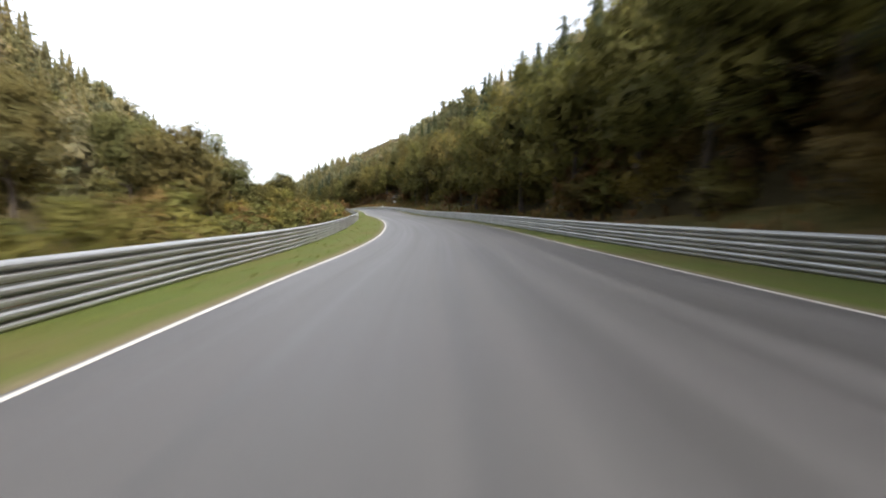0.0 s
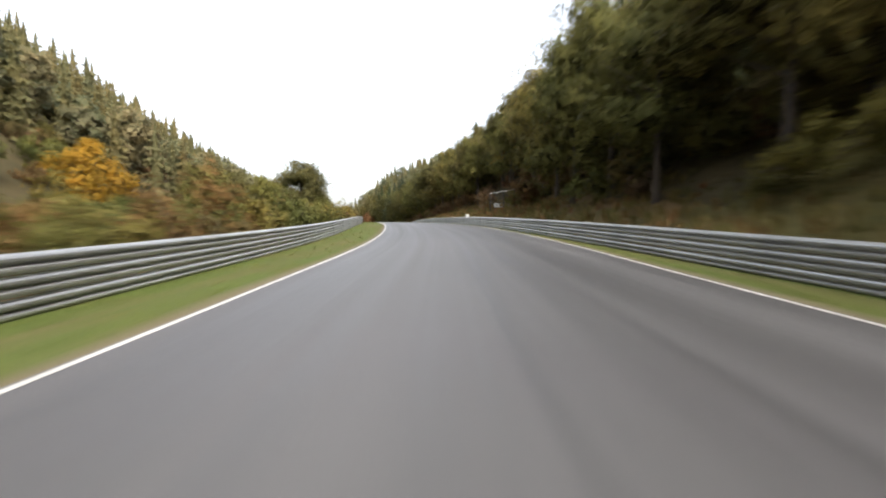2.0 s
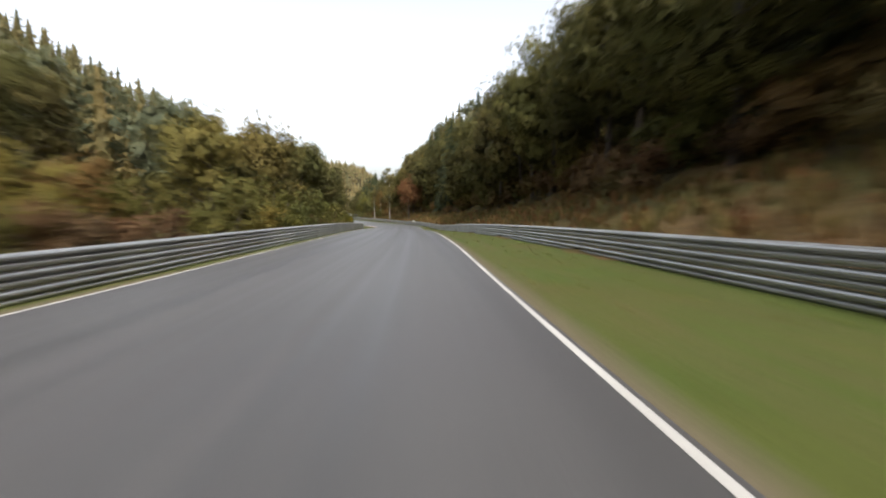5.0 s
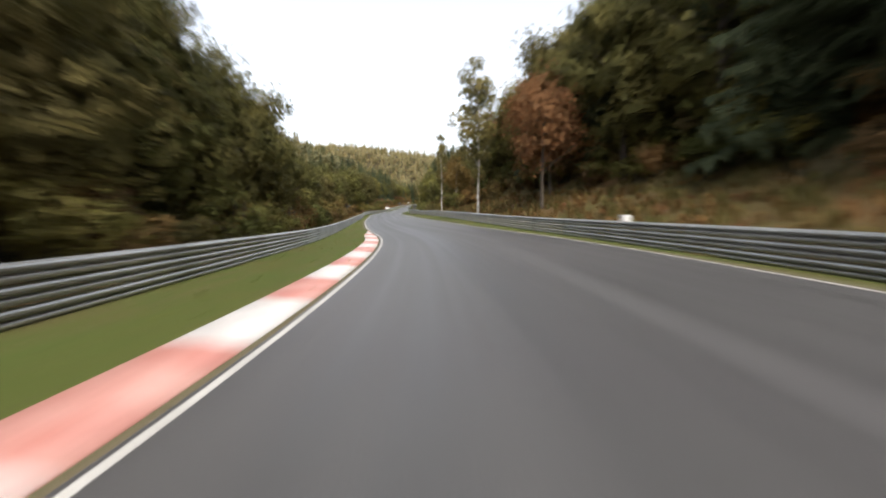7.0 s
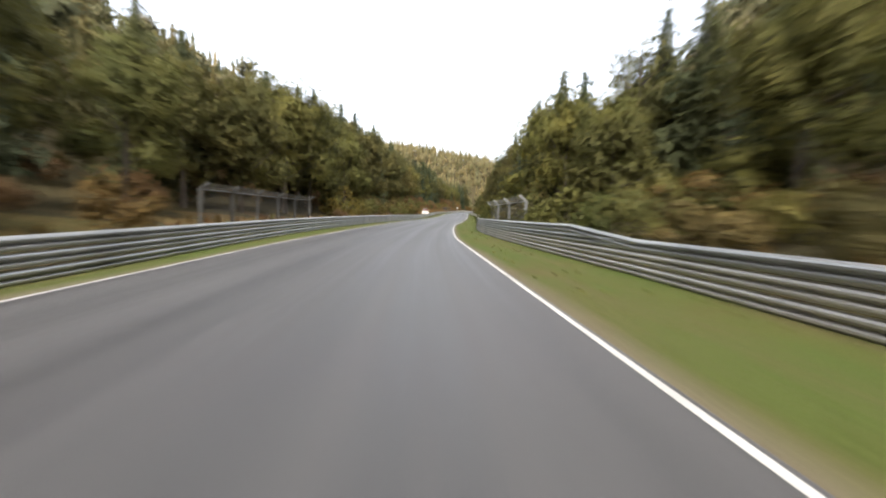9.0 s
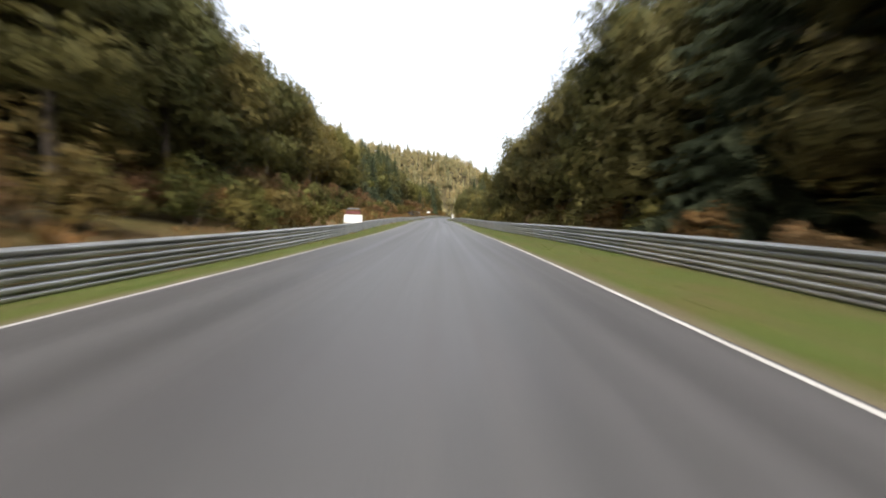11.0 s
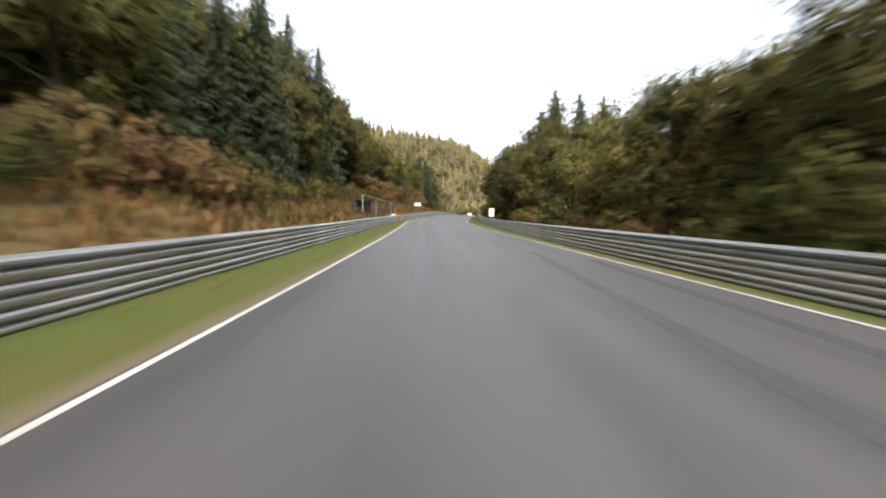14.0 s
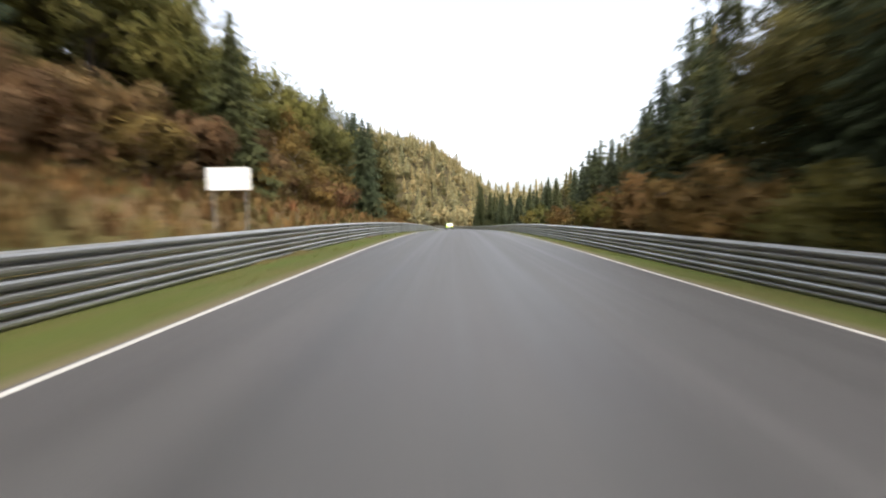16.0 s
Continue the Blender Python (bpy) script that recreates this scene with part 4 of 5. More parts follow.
row(K["backfir"] + K["back"], 620, 700, 1, 8, 13, 4.4, 0.9)
row(K["oak"], 30, 58, -1, 10, 24, 4.5, 0.8)
row(K["oak"], 64, 118, -1, 33, 42, 4.5, 0.8)
row(K["oak"], 124, 160, -1, 12, 24, 5.0, 0.7)
row(K["oak"], 176, 228, -1, 5, 20, 4.2, 0.85)
row(K["oak"][2:], 228, 272, -1, 4.6, 7, 5.0, 0.9)
row(K["oak"][2:], 272, 312, -1, 5, 7.5, 4.6, 1.2)
row(K["back"], 226, 310, -1, 10, 15, 5.0, 1.1)
row(K["oak"][2:] + K["oak"][1:2], 312, 400, -1, 5.5, 8.5, 5.2, 0.9)
row(K["back"] + K["backfir"], 300, 400, -1, 10, 15, 5.0, 1.1)
row(K["oak"][2:] + K["fir"][:1], 400, 438, -1, 6.5, 10, 4.6, 1.1)
row(K["fir"] + K["back"], 395, 450, -1, 10, 15, 4.6, 1.1)
row(K["oak"][:3], 446, 486, -1, 8, 11, 4.8, 1.15)
row(K["oak"][:2] + K["fir"], 486, 545, -1, 10, 13, 4.2, 1.1)
row(K["oak"][2:] + K["fir"][:1], 545, 578, -1, 10, 13, 4.2, 1.1)
row(K["back"] + K["backfir"], 448, 600, -1, 13.5, 19, 3.4, 1.3)
row(K["oak"][:2], 578, 640, -1, 12, 16, 4.2, 1.05)
row(K["backfir"] + K["back"], 640, 720, -1, 10, 15, 4.4, 1.0)
# single trees that stand out: place, kind and size
for s, side, a, kind, k in ((170, -1, 12.8, "round", 0.99), (60, -1, 17.5, "oak", 0.97), (121, -1, 25.5, "gold", 1.42), (150, -1, 9, "gold", 0.5), (252.2, -1, 2.8, "lime", 0.4), (255.2, -1, 2.2, "lime", 0.34),
                            (297.5, 1, 4.2, "rust", 0.9), (302, 1, 6.8, "rust", 0.84), (304.5, 1, 0.8, "birch", 1.17), (326.5, 1, 1.0, "slim", 1.0), (333.5, 1, 4.4, "amber", 0.64), (337, 1, 5.0, "amber", 0.66),
                            (555, 1, 7.0, "backfir", 0.85), (558.5, 1, 10.3, "backfir", 0.92), (603, -1, 8.0, "fir", 0.72), (626, -1, 6.0, "fir", 0.78), (618, -1, 11, "amber", 0.6), (634, -1, 9, "amber", 0.5), (612, -1, 8, "amber", 0.42), (140, 1, 13, "gold", 1.3)):
    plant(K[kind][1:2] if kind == "fir" else K[kind][:1], s, side, a, k, free=True)
row(SHRUBS[:2] + SHRUBS[3:4], -10, 40, -1, 1.8, 3.4, 3.4, 0.8)
row(SHRUBS[:4], 40, 82, -1, 1.8, 3.4, 3.4, 0.5)
row(SHRUBS[:4], 82, 165, -1, 1.8, 3.4, 3.2, 0.85)
row(SHRUBS[:4], 345, 357, -1, 1.8, 4.5, 4.0, 0.85)
row(SHRUBS[:4], 376, 430, -1, 1.8, 4.5, 4.0, 0.85)
row(SHRUBS[:4], 165, 244, -1, 1.8, 3.0, 3.6)
row(SHRUBS[:4], 259, 345, -1, 1.8, 3.0, 3.6)
row(SHRUBS[:4], 345, 540, 1, 1.6, 3.0, 3.4, 0.9)
row(SHRUBS[:4], 430, 535, -1, 5, 9, 4.6, 0.9)
row(SHRUBS[:2] + SHRUBS[3:4], 535, 580, -1, 7, 10, 4.6, 0.9)
row(SHRUBS, 580, 690, -1, 5, 9, 4.6, 0.9)
row(SHRUBS[2:3], 584, 607, -1, 7.5, 12, 1.7, 2.1)
row(SHRUBS[2:3] + SHRUBS[4:], 606, 622, -1, 6, 10, 2.2, 1.6)
row(SHRUBS[4:], 582, 690, -1, 5, 11, 4.0, 1.1)
row(SHRUBS[2:3], 452, 530, -1, 5, 8, 4.5, 0.9)
for o in TEMPLATES:
    for c in list(o.children):
        bpy.data.objects.remove(c)
    bpy.data.objects.remove(o)


def joined(name, shapes, places, mat, label, category):
    """One mesh of many plants, each a turned and scaled copy of a shape."""
    vs, fs, ts, ns, at = [], [], [], [], 0
    pick = rng.integers(0, len(shapes), len(places))
    for k, (v, f, nv) in enumerate(shapes):
        p = places[pick == k]
        n = len(p)
        if not n:
            continue
        a = rng.uniform(0, 2 * math.pi, n)
        c, s = np.cos(a), np.sin(a)
        sc = p[:, 3]
        x = (v[None, :, 0] * c[:, None] - v[None, :, 1] * s[:, None]) * sc[:, None] + p[:, :1]
        y = (v[None, :, 0] * s[:, None] + v[None, :, 1] * c[:, None]) * sc[:, None] + p[:, 1:2]
        z = v[None, :, 2] * sc[:, None] * rng.uniform(0.9, 1.2, (n, 1)) + p[:, 2:3]
        vs.append(np.stack((x, y, z), -1).reshape(-1, 3))
        ff = f if f.shape[1] == 3 else np.concatenate((f[:, :3], f[:, (0, 2, 3)]))
        fs.append((ff[None] + (np.arange(n) * len(v))[:, None, None]).reshape(-1, 3) + at)
        if nv is not None:
            nx, ny = nv[None, :, 0] * c[:, None] - nv[None, :, 1] * s[:, None], nv[None, :, 0] * s[:, None] + nv[None, :, 1] * c[:, None]
            ns.append(np.stack((nx, ny, np.broadcast_to(nv[None, :, 2], nx.shape)), -1).reshape(-1, 3))
        ts.append(np.repeat(rng.uniform(0, 1, n), len(v)))
        at += n * len(v)
    ob = link_mesh(name, np.concatenate(vs), np.concatenate(fs), np.concatenate(ns) if ns else None, mat, tint=np.concatenate(ts))
    return tagged(ob, label, category, kind="stuff")


def patch_of(n, s0, s1, side, a0, a1, k0, k1, sink=0.3, tall=0.0):
    s = rng.uniform(s0, s1, n)
    a = rng.uniform(a0, a1, n)
    p = on_road(s, side * (plan(s, RR if side > 0 else RL) + a))
    z = ground_height(p[:, 0], p[:, 1]) - sink
    k = rng.uniform(k0, k1, n)
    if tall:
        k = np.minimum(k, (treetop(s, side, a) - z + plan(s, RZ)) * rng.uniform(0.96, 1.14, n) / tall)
    return np.stack((p[:, 0], p[:, 1], z, k), -1)[k > 0.22]


mid_oak = [crown_shape(12, 4.4, 0.8, 16, 330, 0.62, 1.0, 0.7) for _ in range(4)]
mid_fir = [spruce_shape(17, 13, 8, 3.4, 1.0, 2, 5, 6) for _ in range(3)]
P = patch_of
woods_oak = np.concatenate([P(n, s0, s1, side, a0, a1, 0.7, 1.2, tall=13.0) for n, s0, s1, side, a0, a1 in (
    (80, -40, 180, 1, 15, 40), (75, 180, 330, 1, 19, 42), (70, 330, 470, 1, 15, 42), (30, 470, 540, 1, 13, 30), (60, 226, 330, -1, 16, 46), (70, 330, 440, -1, 15, 46), (40, -60, 88, -1, 24, 60), (14, 88, 136, -1, 36, 60), (30, 136, 226, -1, 24, 60), (80, 440, 700, -1, 18, 46))])
woods_fir = np.concatenate([P(n, s0, s1, side, a0, a1, 0.6, 1.1, tall=18.5) for n, s0, s1, side, a0, a1 in (
    (120, -40, 330, 1, 26, 62), (60, 530, 740, 1, 13, 30), (90, 330, 530, 1, 18, 46), (60, 226, 340, -1, 18, 50), (70, 340, 440, -1, 15, 50), (150, 430, 740, -1, 18, 50), (95, -60, 90, -1, 28, 62), (35, 90, 136, -1, 38, 62), (170, 136, 320, -1, 28, 62))])
brush_at = np.concatenate((P(150, 100, 345, 1, 8, 18, 0.8, 1.5, 0.1), P(60, 130, 230, -1, 24, 45, 1.0, 1.8, 0.1), P(70, 228, 330, -1, 8, 22, 0.8, 1.5, 0.1), P(60, -20, 250, 1, 6, 16, 0.7, 1.4, 0.1), P(50, 250, 345, 1, 11, 18, 0.6, 1.2, 0.1), P(60, 345, 540, 1, 3, 12, 0.7, 1.3, 0.1), P(110, 228, 450, -1, 4, 16, 0.7, 1.4, 0.1), P(55, 445, 535, -1, 6, 16, 0.7, 1.5, 0.1), P(75, 580, 690, -1, 6, 16, 0.7, 1.5, 0.1), P(25, 130, 228, -1, 10, 26, 0.8, 1.6, 0.1)))
joined("undergrowth", [crown_shape(2.2, 1.5, 0.0, 8, 125, 0.27, 1.0, 0.6) for _ in range(4)], brush_at, M_BRUSH, "brown and olive undergrowth below the trees", "undergrowth")
thicket_at = np.concatenate((P(90, 60, 150, -1, 14, 25, 0.6, 0.9, 0.1), P(60, 70, 150, -1, 30, 45, 1.0, 1.8, 0.1), P(60, -8, 130, -1, 4, 14, 0.55, 0.95, 0.1), P(30, 86, 114, -1, 5, 13, 0.8, 1.05, 0.1), P(40, 130, 240, -1, 4, 14, 0.9, 1.6, 0.1), P(40, -10, 50, 1, 3.2, 8, 0.8, 1.4, 0.1), P(45, 40, 115, 1, 5, 9.5, 0.7, 1.3, 0.1), P(30, 318, 352, 1, 3, 8, 0.6, 1.1, 0.1), P(60, 296, 345, 1, 8, 16, 0.7, 1.2, 0.1), P(70, 540, 625, 1, 1.6, 6, 0.6, 1.1, 0.1), P(36, 425, 450, -1, 2.0, 8, 0.55, 1.0, 0.1), P(45, 425, 540, 1, 3.2, 8, 0.6, 1.1, 0.1), P(45, 185, 300, 1, 8.5, 11, 0.8, 1.3, 0.1), P(70, 238, 345, 1, 8.5, 15, 0.9, 1.6, 0.1)))
joined("thicket", [crown_shape(2.8, 1.75, 0.1, 10, 200, 0.29, 1.0, 0.6) for _ in range(3)], thicket_at, M_SHRUB, "olive thicket on the slopes below the trees", "thicket")
# woods behind the first rows wear leaf colours with haze mixed in
joined("broadleaf_wood", mid_oak, woods_oak, M_WOODS, "dense broadleaf wood behind the first trees, paled as by haze", "wood")
joined("spruce_wood", mid_fir, woods_fir, M_FARFIR, "dense spruce wood on the hillside, paled as by haze", "wood")

far_oak = [crown_shape(12, 4.6, 0.5, 11, 150, 0.8, 1.0, 0.6) for _ in range(3)]
far_fir = [spruce_shape(16, 9, 7, 3.5, 0.6, 1, 5, 5) for _ in range(3)]
far_all = np.concatenate([P(n, s0, s1, side, a0, a1, 0.55, 1.05, tall=15.0) for n, s0, s1, side, a0, a1 in (
    (1600, -100, 340, -1, 50, 190), (520, 330, 700, -1, 42, 150), (420, -150, 340, 1, 44, 130), (420, 330, 560, 1, 36, 150), (200, 560, 740, 1, 28, 120))])
keep = rng.uniform(size=len(far_all)) < 0.3
joined("far_broadleaf_wood", far_oak, far_all[keep], M_WOODS, "distant autumn woods on the valley sides, paled as by haze", "wood")
# the spruces' haze is in their pale needle colour
joined("far_spruce_wood", far_fir, far_all[~keep], M_FARFIR, "distant spruce woods on the valley sides, paled as by haze", "wood")


def spots(n, x0, x1, y0, y1, k0, k1):
    u, w = rng.uniform(x0, x1, n), rng.uniform(y0, y1, n)
    c, s = math.cos(END_TURN), math.sin(END_TURN)
    x, y = END_X + u * c - w * s, END_Y + u * s + w * c
    along, off = nearest(x, y)
    ok = (np.abs(off) > 14) | (along > 772)
    x, y = x[ok], y[ok]
    return np.column_stack((x, y, ground_height(x, y) - 0.4, rng.uniform(k0, k1, len(x))))


hill = np.concatenate((spots(1700, -190, 125, 230, 490, 0.6, 0.95), spots(250, 90, 320, 200, 500, 0.5, 0.8), spots(250, -240, -70, -200, 240, 0.7, 1.0)))
some = rng.uniform(size=len(hill)) < 0.55
golden = ~some & (rng.uniform(size=len(hill)) < 0.75)
# sunshine and distance haze on this hill are painted into the leaf tones
joined("far_hill_wood", far_oak, hill[some], M_HILL, "golden autumn woods with sunshine and haze in their colour on the hill that closes the valley", "wood")
joined("far_hill_larches", far_fir, hill[golden], M_HILL, "golden larches with sunshine and haze in their colour on the hill that closes the valley", "wood")
joined("far_hill_spruces", far_fir, hill[~some & ~golden], M_FARFIR, "haze-paled spruces among the golden woods on the far hill", "wood")


# ---- dry bracken on the banks and grass on the verges ----
def tuft(blades, height, spread_r, width):
    vs, fs = [], []
    for i in range(blades):
        a = rng.uniform(0, 6.283)
        o = np.array((math.cos(a), math.sin(a), 0)) * spread_r * rng.uniform(0.2, 1)
        t = np.array((-math.sin(a), math.cos(a), 0)) * width
        b = o * 0.3
        m = o * 0.8 + (0, 0, height * rng.uniform(0.5, 0.7))
        e = o * rng.uniform(1.3, 2.0) + (0, 0, height * rng.uniform(0.6, 1.0))
        k = len(vs)
        vs += [b - t * 0.6, b + t * 0.6, m + t, m - t, e]
        fs += [(k, k + 1, k + 2), (k, k + 2, k + 3), (k + 3, k + 2, k + 4)]
    return np.array(vs), np.array(fs), None


ferns = [tuft(6, 0.62, 0.36, 0.045) for _ in range(4)]
fern_at = np.concatenate((P(600, -15, 110, 1, 0.4, 7, 0.6, 1.4, 0.1), P(4200, 105, 345, 1, 0.4, 9, 0.6, 1.4, 0.1), P(6000, 447, 690, -1, 0.4, 11, 0.6, 1.5, 0.1), P(1300, -10, 165, -1, 0.5, 12, 0.5, 1.2, 0.1), P(1100, 168, 448, -1, 0.4, 4, 0.5, 1.1, 0.1), P(600, 340, 600, 1, 0.4, 3, 0.5, 1.1, 0.1)))
joined("dry_bracken", ferns, fern_at, M_FERN, "dry orange-brown bracken and grass on the bank", "bracken")
straw = [tuft(7, 0.55, 0.3, 0.03) for _ in range(4)]
straw_at = np.concatenate((P(900, 30, 110, 1, 0.4, 8, 0.8, 1.6, 0.1), P(2200, 105, 345, 1, 0.4, 10, 0.8, 1.8, 0.1), P(1600, 447, 690, -1, 0.4, 11, 0.6, 1.3, 0.1), P(700, -10, 230, -1, 0.5, 16, 0.6, 1.3, 0.1)))
joined("meadow_grass", straw, straw_at, M_STRAW, "tall olive and straw-coloured grass on the bank", "grass")


def verge_spots(n, side):
    s = rng.uniform(-20, 640, n)
    lo, hi = plan(s, RH) + 0.35, plan(s, RR if side > 0 else RL) + 0.8
    d = lo + (hi - lo) * rng.uniform(0, 1, n)
    u = (d - lo) / (hi - lo)
    p = on_road(s, side * d, 0.005 - 0.08 * np.clip(u, 0, 1))
    return np.column_stack((p, rng.uniform(0.6, 1.3, n)))


blades = [tuft(4, 0.07, 0.05, 0.009) for _ in range(3)]
joined("verge_grass", blades, np.concatenate((verge_spots(3800, -1), verge_spots(3800, 1))), M_GRASS, "short green grass on the verges", "grass")


# ---- catch fences, signs and boxes beside the track ----
def stand(s, side, a, lift=0.0):
    """A pose a metres behind the guardrail: x along the track, y away from it, on the ground."""
    x, y, z = beside(s, side, a)
    return Matrix.Translation((x, y, z + lift)) @ Matrix.Rotation(radians(road_turn(s) + (90 if side < 0 else -90)), 4, "Z")


def wire_panel(width, height, gap=0.1, wire=0.006):
    bm = bmesh.new()
    n, k = int(width / gap), int(height / gap)
    for i in range(n + 1):
        boxed(bm, (i * width / n, 0, height / 2), (wire, wire, height))
    for i in range(k + 1):
        boxed(bm, (width / 2, 0.004, i * height / k), (width, wire, wire))
    return bm


def catch_fence(side, s0, bays, a, height, bent, label, bay=3.0, steel=None):
    m = stand(s0, side, a)
    o = m.translation
    fence = base("catch_fence", Matrix.Translation(o), label, "fence", "catch fences")
    pts = [Vector(beside(s0 + bay * i, side, a)) - o for i in range(bays + 1)]
    out = Vector((-side * plan(s0, HY), side * plan(s0, HX), 0))
    for i, p in enumerate(pts):
        bm = bmesh.new()
        tube(bm, p + Vector((0, 0, -0.3)), p + Vector((0, 0, height)), 0.075, 0.07, 8)
        if bent:
            tube(bm, p + Vector((0, 0, height - 0.02)), p + Vector((0, 0, height + 0.28)) + out * 0.35, 0.07, 0.06, 8)
            # cable clips on the road side
            for q in range(6):
                e = p + Vector((0, 0, height * (0.42 + 0.1 * q)))
                tube(bm, e, e + out * 0.16, 0.018, 0.014, 5)
        part("post", bm, steel or M_POST, fence)
        if i < bays:
            q = pts[i + 1]
            bm = bmesh.new()
            tube(bm, p + Vector((0, 0, height)), q + Vector((0, 0, height)), 0.025, 0.025, 6)
            part("top_rail", bm, M_POST, fence)
            w = part("wire_mesh", wire_panel((q - p).length, height - 0.3), M_WIRE, fence)
            flat = (q - p).normalized()
            up = Vector((0, 0, 1))
            w.matrix_local = Matrix.Translation(p + Vector((0, 0, 0.25))) @ Matrix((flat, up.cross(flat), up)).transposed().to_4x4()
            if bent:
                w2 = part("wire_mesh", wire_panel((q - p).length, 0.42), M_WIRE, fence)
                lean = (Vector((0, 0, 0.28)) + out * 0.35).normalized()
                w2.matrix_local = Matrix.Translation(p + Vector((0, 0, height))) @ Matrix((flat, lean.cross(flat), lean)).transposed().to_4x4()
    return fence


catch_fence(1, 360.8, 3, 0.8, 2.05, True, "tall grey wire catch fence with inward bent posts", 4.0)
catch_fence(-1, 358.5, 5, 3.3, 1.55, True, "dull dark wire catch fence with inward bent posts", 3.0, M_WIRE)
catch_fence(-1, 399.0, 1, 5.2, 2.0, False, "single wire mesh panel behind the guardrail", 2.4)


def mesh_screen(side, start, end, tops, height, label, steel, thick):
    """A wire screen on the bank between two (along, behind) places; its pale top rail runs between two heights over the road."""
    p, q = (Vector(beside(s, side, a)) for s, a in (start, end))
    level = float(plan(start[0], RZ))
    screen = base("mesh_screen", Matrix.Translation(p), label, "screen")
    ends = []
    for f in (0.0, 0.55, 1.0):
        e = p.lerp(q, f)
        tip = Vector((e.x, e.y, level + tops[0] + (tops[1] - tops[0]) * f)) - p
        bm = bmesh.new()
        tube(bm, e - p - Vector((0, 0, 0.3)), tip, thick, thick * 0.9, 8)
        part("post", bm, steel, screen)
        ends.append(tip)
    bm = bmesh.new()
    tube(bm, ends[0], ends[-1], 0.028, 0.028, 8)
    part("top_rail", bm, M_ZINC, screen)
    for a, b in zip(ends, ends[1:]):
        flat, up = b - a, Vector((0, 0, 1))
        length = flat.length
        flat.normalize()
        w = part("wire_mesh", wire_panel(length, height, 0.08, 0.008), M_SCREEN, screen)
        out = up.cross(flat).normalized()
        w.matrix_local = Matrix.Translation(a - Vector((0, 0, height + 0.02))) @ Matrix((flat, out, up)).transposed().to_4x4()
    return screen


mesh_screen(1, (120.0, 3.65), (120.0, 6.5), (3.2, 3.75), 1.9, "dark wire mesh screen with a pale top rail on the bank", M_SCREEN, 0.045)
mesh_screen(-1, (556.8, 0.95), (553.0, 3.3), (2.2, 2.9), 1.9, "wire mesh screen on weathered posts beside the orange rail", M_BRUSHED, 0.075)


def shelter(side, start, end, height):
    """A small open-fronted shelter that stands behind the screen, between two (along, behind) places."""
    p, q = (Vector(beside(s, side, a)) for s, a in (start, end))
    flat = (q - p).to_2d().to_3d()
    wide = flat.length
    flat.normalize()
    up = Vector((0, 0, 1))
    back = up.cross(flat)
    o = Vector((p.x, p.y, min(p.z, q.z)))
    thing = base("marshal_shelter", Matrix.Translation(o) @ Matrix((flat, back, up)).transposed().to_4x4(), "small dark brown timber shelter behind the wire screen", "shelter")
    for name, centre, size, mat in (("back_wall", (wide / 2, 0.7, height / 2), (wide, 0.04, height), M_TIMBER), ("side_wall", (0.02, 0.36, height / 2), (0.04, 0.64, height), M_TIMBER),
                                    ("side_wall", (wide - 0.02, 0.36, height / 2), (0.04, 0.64, height), M_TIMBER), ("roof", (wide / 2, 0.36, height + 0.03), (wide + 0.1, 0.86, 0.05), M_TIMBER),
                                    ("emblem", (wide * 0.4, 0.672, height * 0.8), (0.2, 0.012, 0.07), M_SIGN)):
        bm = bmesh.new()
        boxed(bm, centre, size, 0.004)
        part(name, bm, mat, thing, "small white emblem" if name == "emblem" else "")
    return thing


shelter(-1, (552.9, 3.9), (554.8, 2.75), 1.7)


def crate(s, side, a, size, mat, label, name="equipment_box", lift=0.0):
    w, d, h = size
    thing = base(name, stand(s, side, a, lift), label, "box")
    bm = bmesh.new()
    boxed(bm, (0, 0, h / 2 - 0.05), (w, d, h), 0.015)
    part("body", bm, mat, thing)
    bm = bmesh.new()
    boxed(bm, (0, 0, h - 0.03), (w + 0.03, d + 0.03, 0.05), 0.012)
    part("lid", bm, mat, thing)
    bm = bmesh.new()
    boxed(bm, (0, d / 2 + 0.012, h * 0.6), (w * 0.3, 0.02, 0.03), 0.006)
    part("latch", bm, M_POST, thing)
    return thing


M_GREYBOX = mottled("grey_plastic", (0.14, 0.145, 0.15), (0.22, 0.225, 0.23), 1.5, 0.6)
crate(118.2, 1, 0.7, (0.32, 0.28, 1.12), M_SIGN, "white equipment box just behind the guardrail")
crate(280.8, 1, 1.0, (0.34, 0.3, 0.9), M_SIGN, "white equipment box just behind the guardrail")
crate(556.2, -1, 0.55, (0.5, 0.4, 1.0), M_SIGN, "white equipment box beside the orange rail")
crate(554.0, -1, 0.7, (0.45, 0.4, 0.9), M_GREYBOX, "grey equipment box behind the guardrail")


def bench(s, side, a, length, height):
    """A plank on two trestles that stands across the bank."""
    thing = base("bench", stand(s, side, a), "pale narrow wooden bench beside the wire screen", "bench")
    bm = bmesh.new()
    boxed(bm, (0, 0.25, height), (0.3, length, 0.04), 0.008)
    part("plank", bm, M_SIGN, thing)
    for y in (0.25 - length * 0.35, 0.25 + length * 0.35):
        bm = bmesh.new()
        for x in (-0.11, 0.11):
            tube(bm, (x * 1.4, y, -0.5), (x * 0.6, y, height), 0.025, 0.02, 6)
        part("trestle", bm, M_SCREEN, thing)
    return thing


bench(120.3, 1, 4.7, 1.5, 0.62)
bench(554.3, -1, 2.1, 1.2, 0.3)
crate(120.3, 1, 4.5, (0.3, 0.55, 0.36), M_SIGN, "white crate on the bench behind the wire screen", "white_crate", 0.69)
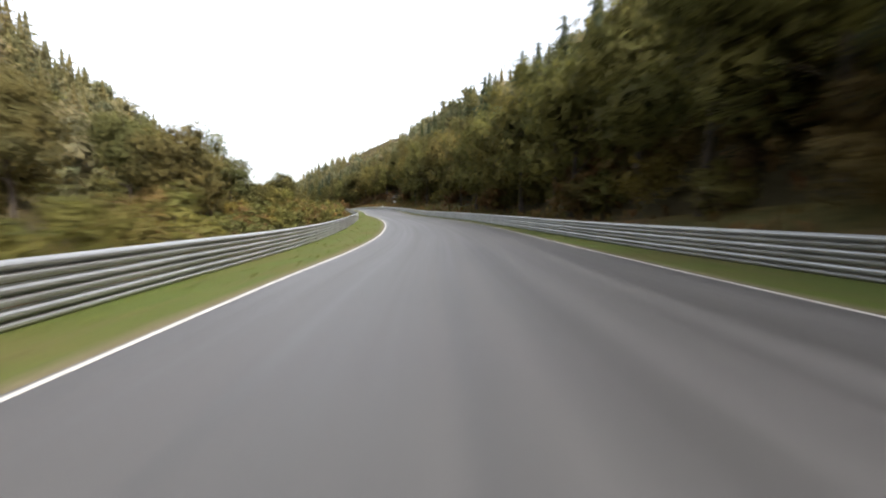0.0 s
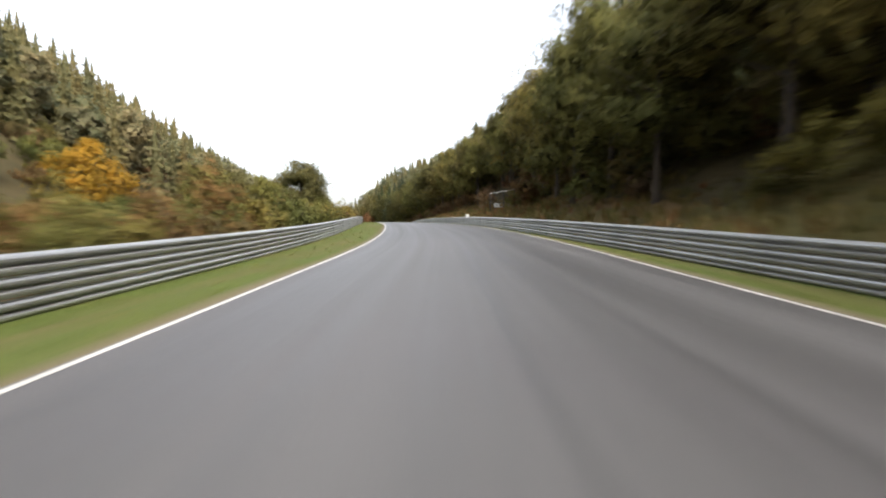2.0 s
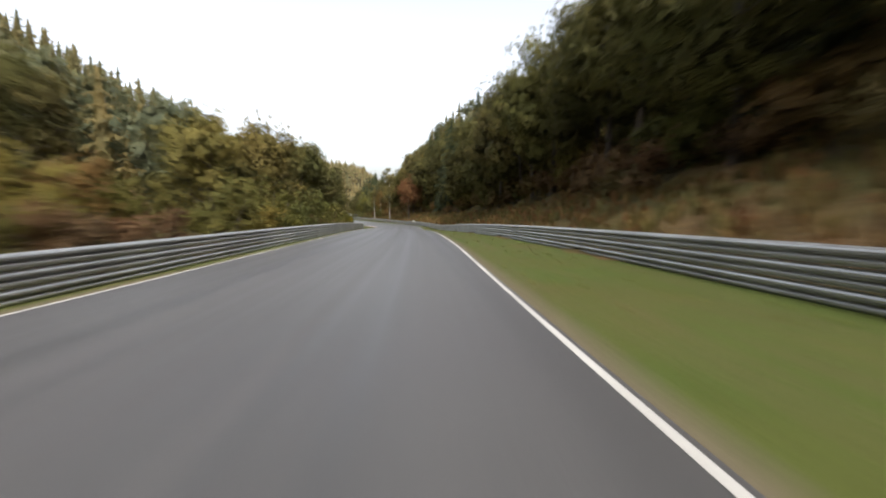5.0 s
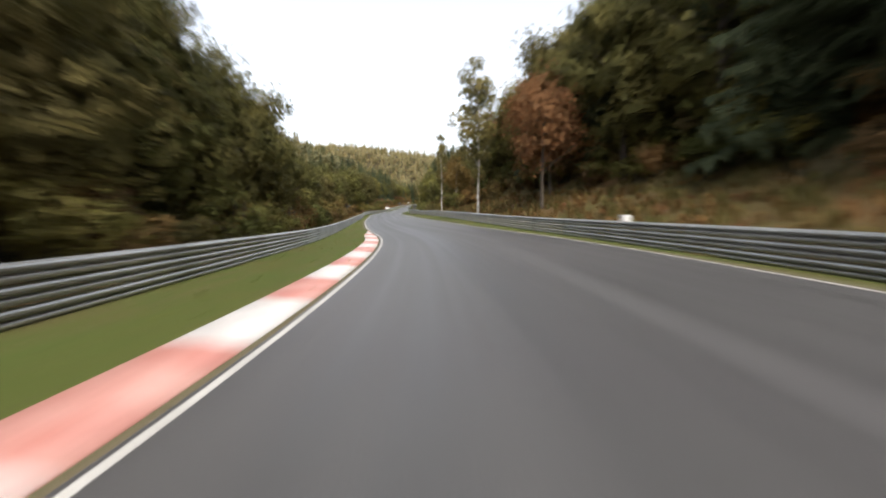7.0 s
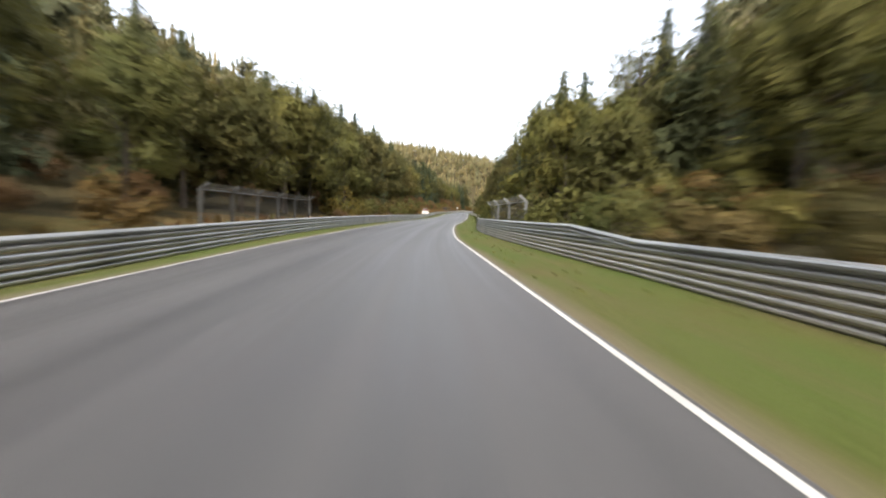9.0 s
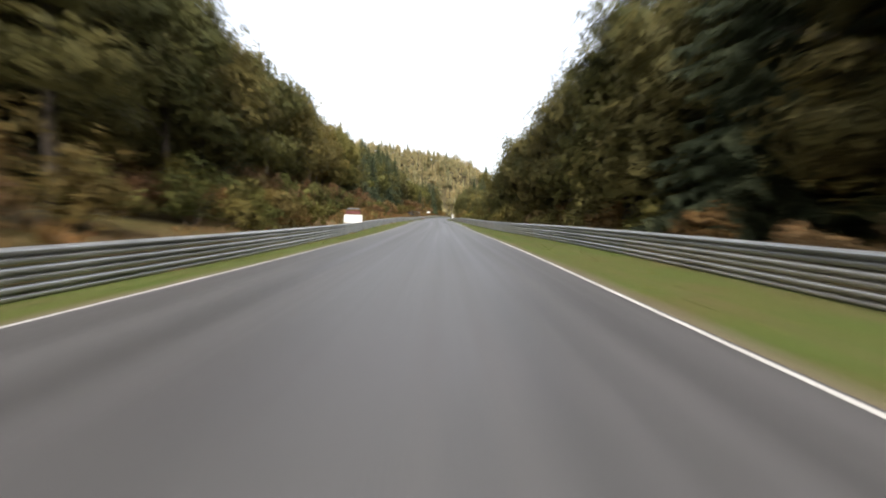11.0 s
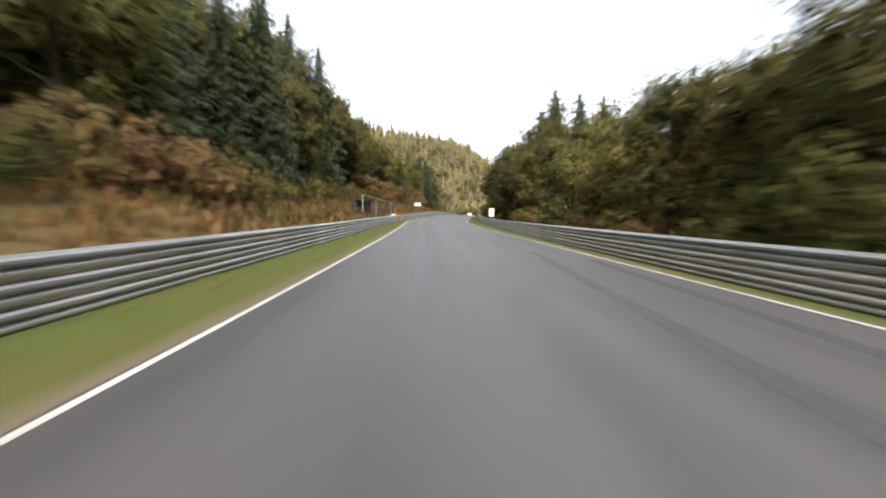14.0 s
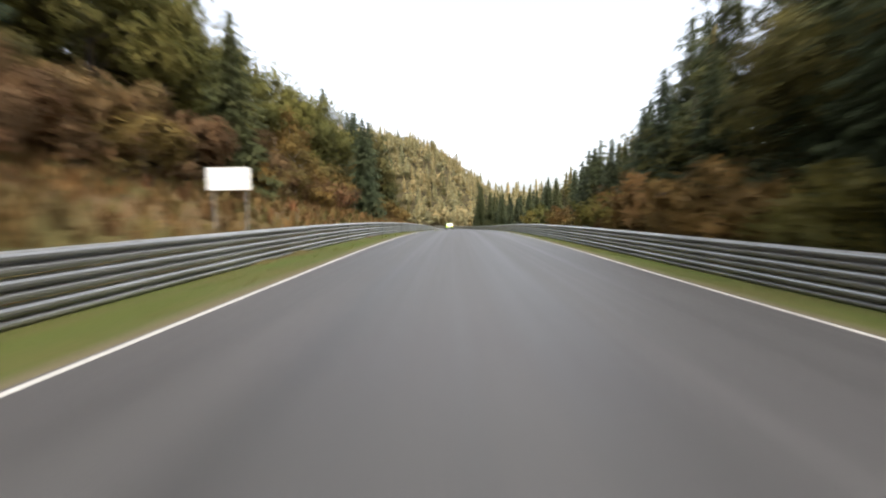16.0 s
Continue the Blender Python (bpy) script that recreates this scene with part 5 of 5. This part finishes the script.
crate(400.5, -1, 4.8, (0.3, 0.25, 1.0), M_SIGN, "small white box behind the mesh panel")


def sign_board(s, side, a, width, height, bottom, label, bars=(), turned=0.0, extra=()):
    """A board across two posts that faces the oncoming cars; bars are (x, z, width, height) of print that cannot be read."""
    x, y, z = beside(s, side, a)
    level = float(plan(s, RZ))
    m = Matrix.Translation((x, y, z)) @ Matrix.Rotation(radians(road_turn(s) - 90 + turned), 4, "Z") @ Matrix.Rotation(radians(90), 4, "Z")
    board = base("sign_board", m, label, "sign")
    lift = level + bottom - z
    for px in (-width * 0.38, width * 0.38):
        bm = bmesh.new()
        tube(bm, (px, 0.05, -0.3), (px, 0.05, lift + height * 0.9), 0.022, 0.022, 8)
        part("post", bm, M_POST, board)
    bm = bmesh.new()
    boxed(bm, (0, 0, lift + height / 2), (width, 0.03, height), 0.008)
    face = part("panel", bm, M_SIGN, board)
    for bx, bz, bw, bh in bars:
        bm = bmesh.new()
        boxed(bm, (bx * width, -0.019, lift + bz * height), (bw * width, 0.006, bh * height))
        part("print_bar", bm, M_PRINT, face)
    for ez, ew, eh, mat in extra:
        bm = bmesh.new()
        boxed(bm, (0, 0, lift + ez), (ew, 0.03, eh), 0.008)
        part("upper_panel", bm, mat, board)
    return board


M_PRINT = mottled("faded_print", (0.3, 0.3, 0.31), (0.42, 0.42, 0.43), 2.0, 0.6)
LINES = tuple((0.0, z, w, 0.035) for z, w in ((0.78, 0.7), (0.62, 0.6), (0.46, 0.66), (0.3, 0.5)))
M_REDSIGN = mottled("red_sign_sheet", (0.1, 0.03, 0.03), (0.16, 0.045, 0.04), 1.0, 0.5)
sign_board(444.4, -1, 0.7, 1.55, 0.68, 0.42, "white sign with dark red board above it behind the guardrail", LINES, 0, ((0.88, 1.25, 0.28, M_REDSIGN), (1.2, 1.1, 0.1, M_GREYBOX)))
sign_board(554.3, 1, 0.12, 0.56, 0.88, 0.76, "upright white notice board behind the guardrail", LINES)
sign_board(590.6, -1, 2.0, 1.24, 0.64, 1.84, "plain white board on posts on the bank", ())


# ---- a small lime green car on the track ahead ----
def hatchback(s, d):
    p = on_road(s, d, 0.035)
    car = base("hatchback_car", Matrix.Translation(Vector(p)) @ Matrix.Rotation(radians(-math.degrees(math.atan2(float(plan(s, HX)), float(plan(s, HY))))), 4, "Z"), "lime green hatchback car seen from behind on the track", "car")
    m_paint = mottled("lime_green_paint", (0.36, 0.52, 0.05), (0.4, 0.56, 0.06), 0.6, 0.25, relief=0.0)
    m_glass, n, l, b = material("dark_car_glass", 0.08)
    b.inputs["Base Color"].default_value = (0.015, 0.017, 0.02, 1)
    m_tyre = mottled("tyre_rubber", (0.015, 0.015, 0.016), (0.03, 0.03, 0.031), 5.0, 0.85)
    m_lamp = mottled("red_lamp_glass", (0.35, 0.02, 0.015), (0.42, 0.03, 0.02), 3.0, 0.2)
    length, width = 4.0, 1.72
    # side outline of body: distance from the tail, height
    low = ((0.0, 0.35), (0.02, 0.75), (0.1, 0.95), (1.0, 0.98), (2.6, 0.94), (3.6, 0.78), (3.95, 0.6), (4.0, 0.35), (3.7, 0.24), (0.3, 0.24))

    def loft(outline, half, tuck, name, mat):
        bm = bmesh.new()
        rings = []
        for f in (-1.0, -0.93, 0.93, 1.0):
            inset = tuck if abs(f) == 1.0 else 0.0
            cx, cz = sum(x for x, z in outline) / len(outline), sum(z for x, z in outline) / len(outline)
            rings.append([bm.verts.new((f * half, -length / 2 + cx + (x - cx) * (1 - inset), cz + (z - cz) * (1 - inset))) for x, z in outline])
        for r0, r1 in zip(rings, rings[1:]):
            for i in range(len(outline)):
                j = (i + 1) % len(outline)
                bm.faces.new((r0[i], r0[j], r1[j], r1[i]))
        bm.faces.new(rings[0])
        bm.faces.new(list(reversed(rings[-1])))
        bmesh.ops.recalc_face_normals(bm, faces=bm.faces)
        return part(name, bm, mat, car)

    loft(low, width / 2, 0.06, "body", m_paint)
    loft(((0.12, 0.93), (0.32, 1.36), (0.7, 1.45), (1.7, 1.44), (2.5, 0.95)), width * 0.43, 0.1, "cabin", m_glass)
    loft(((0.36, 1.38), (0.7, 1.47), (1.7, 1.46), (1.9, 1.36), (1.2, 1.4)), width * 0.42, 0.05, "roof", m_paint)
    for sx in (-1, 1):
        for wy in (-1.25, 1.2):
            bm = bmesh.new()
            tube(bm, (sx * 0.68, wy, 0.31), (sx * 0.87, wy, 0.31), 0.31, 0.31, 18)
            w = part("wheel", bm, m_tyre, car)
            bm = bmesh.new()
            tube(bm, (sx * 0.86, wy, 0.31), (sx * 0.885, wy, 0.31), 0.19, 0.17, 14)
            part("rim", bm, M_ZINC, w)
        bm = bmesh.new()
        boxed(bm, (sx * 0.7, -1.995, 0.82), (0.24, 0.04, 0.16), 0.015)
        part("tail_light", bm, m_lamp, car)
        bm = bmesh.new()
        boxed(bm, (sx * 0.92, 0.55, 1.0), (0.16, 0.1, 0.12), 0.03)
        part("mirror", bm, m_paint, car)
    bm = bmesh.new()
    boxed(bm, (0, -2.005, 0.62), (0.5, 0.02, 0.11), 0.004)
    part("plate", bm, M_SIGN, car)
    bm = bmesh.new()
    boxed(bm, (0, -2.0, 0.42), (1.5, 0.06, 0.2), 0.02)
    part("bumper", bm, m_glass, car)
    return car


hatchback(684.0, -0.6)
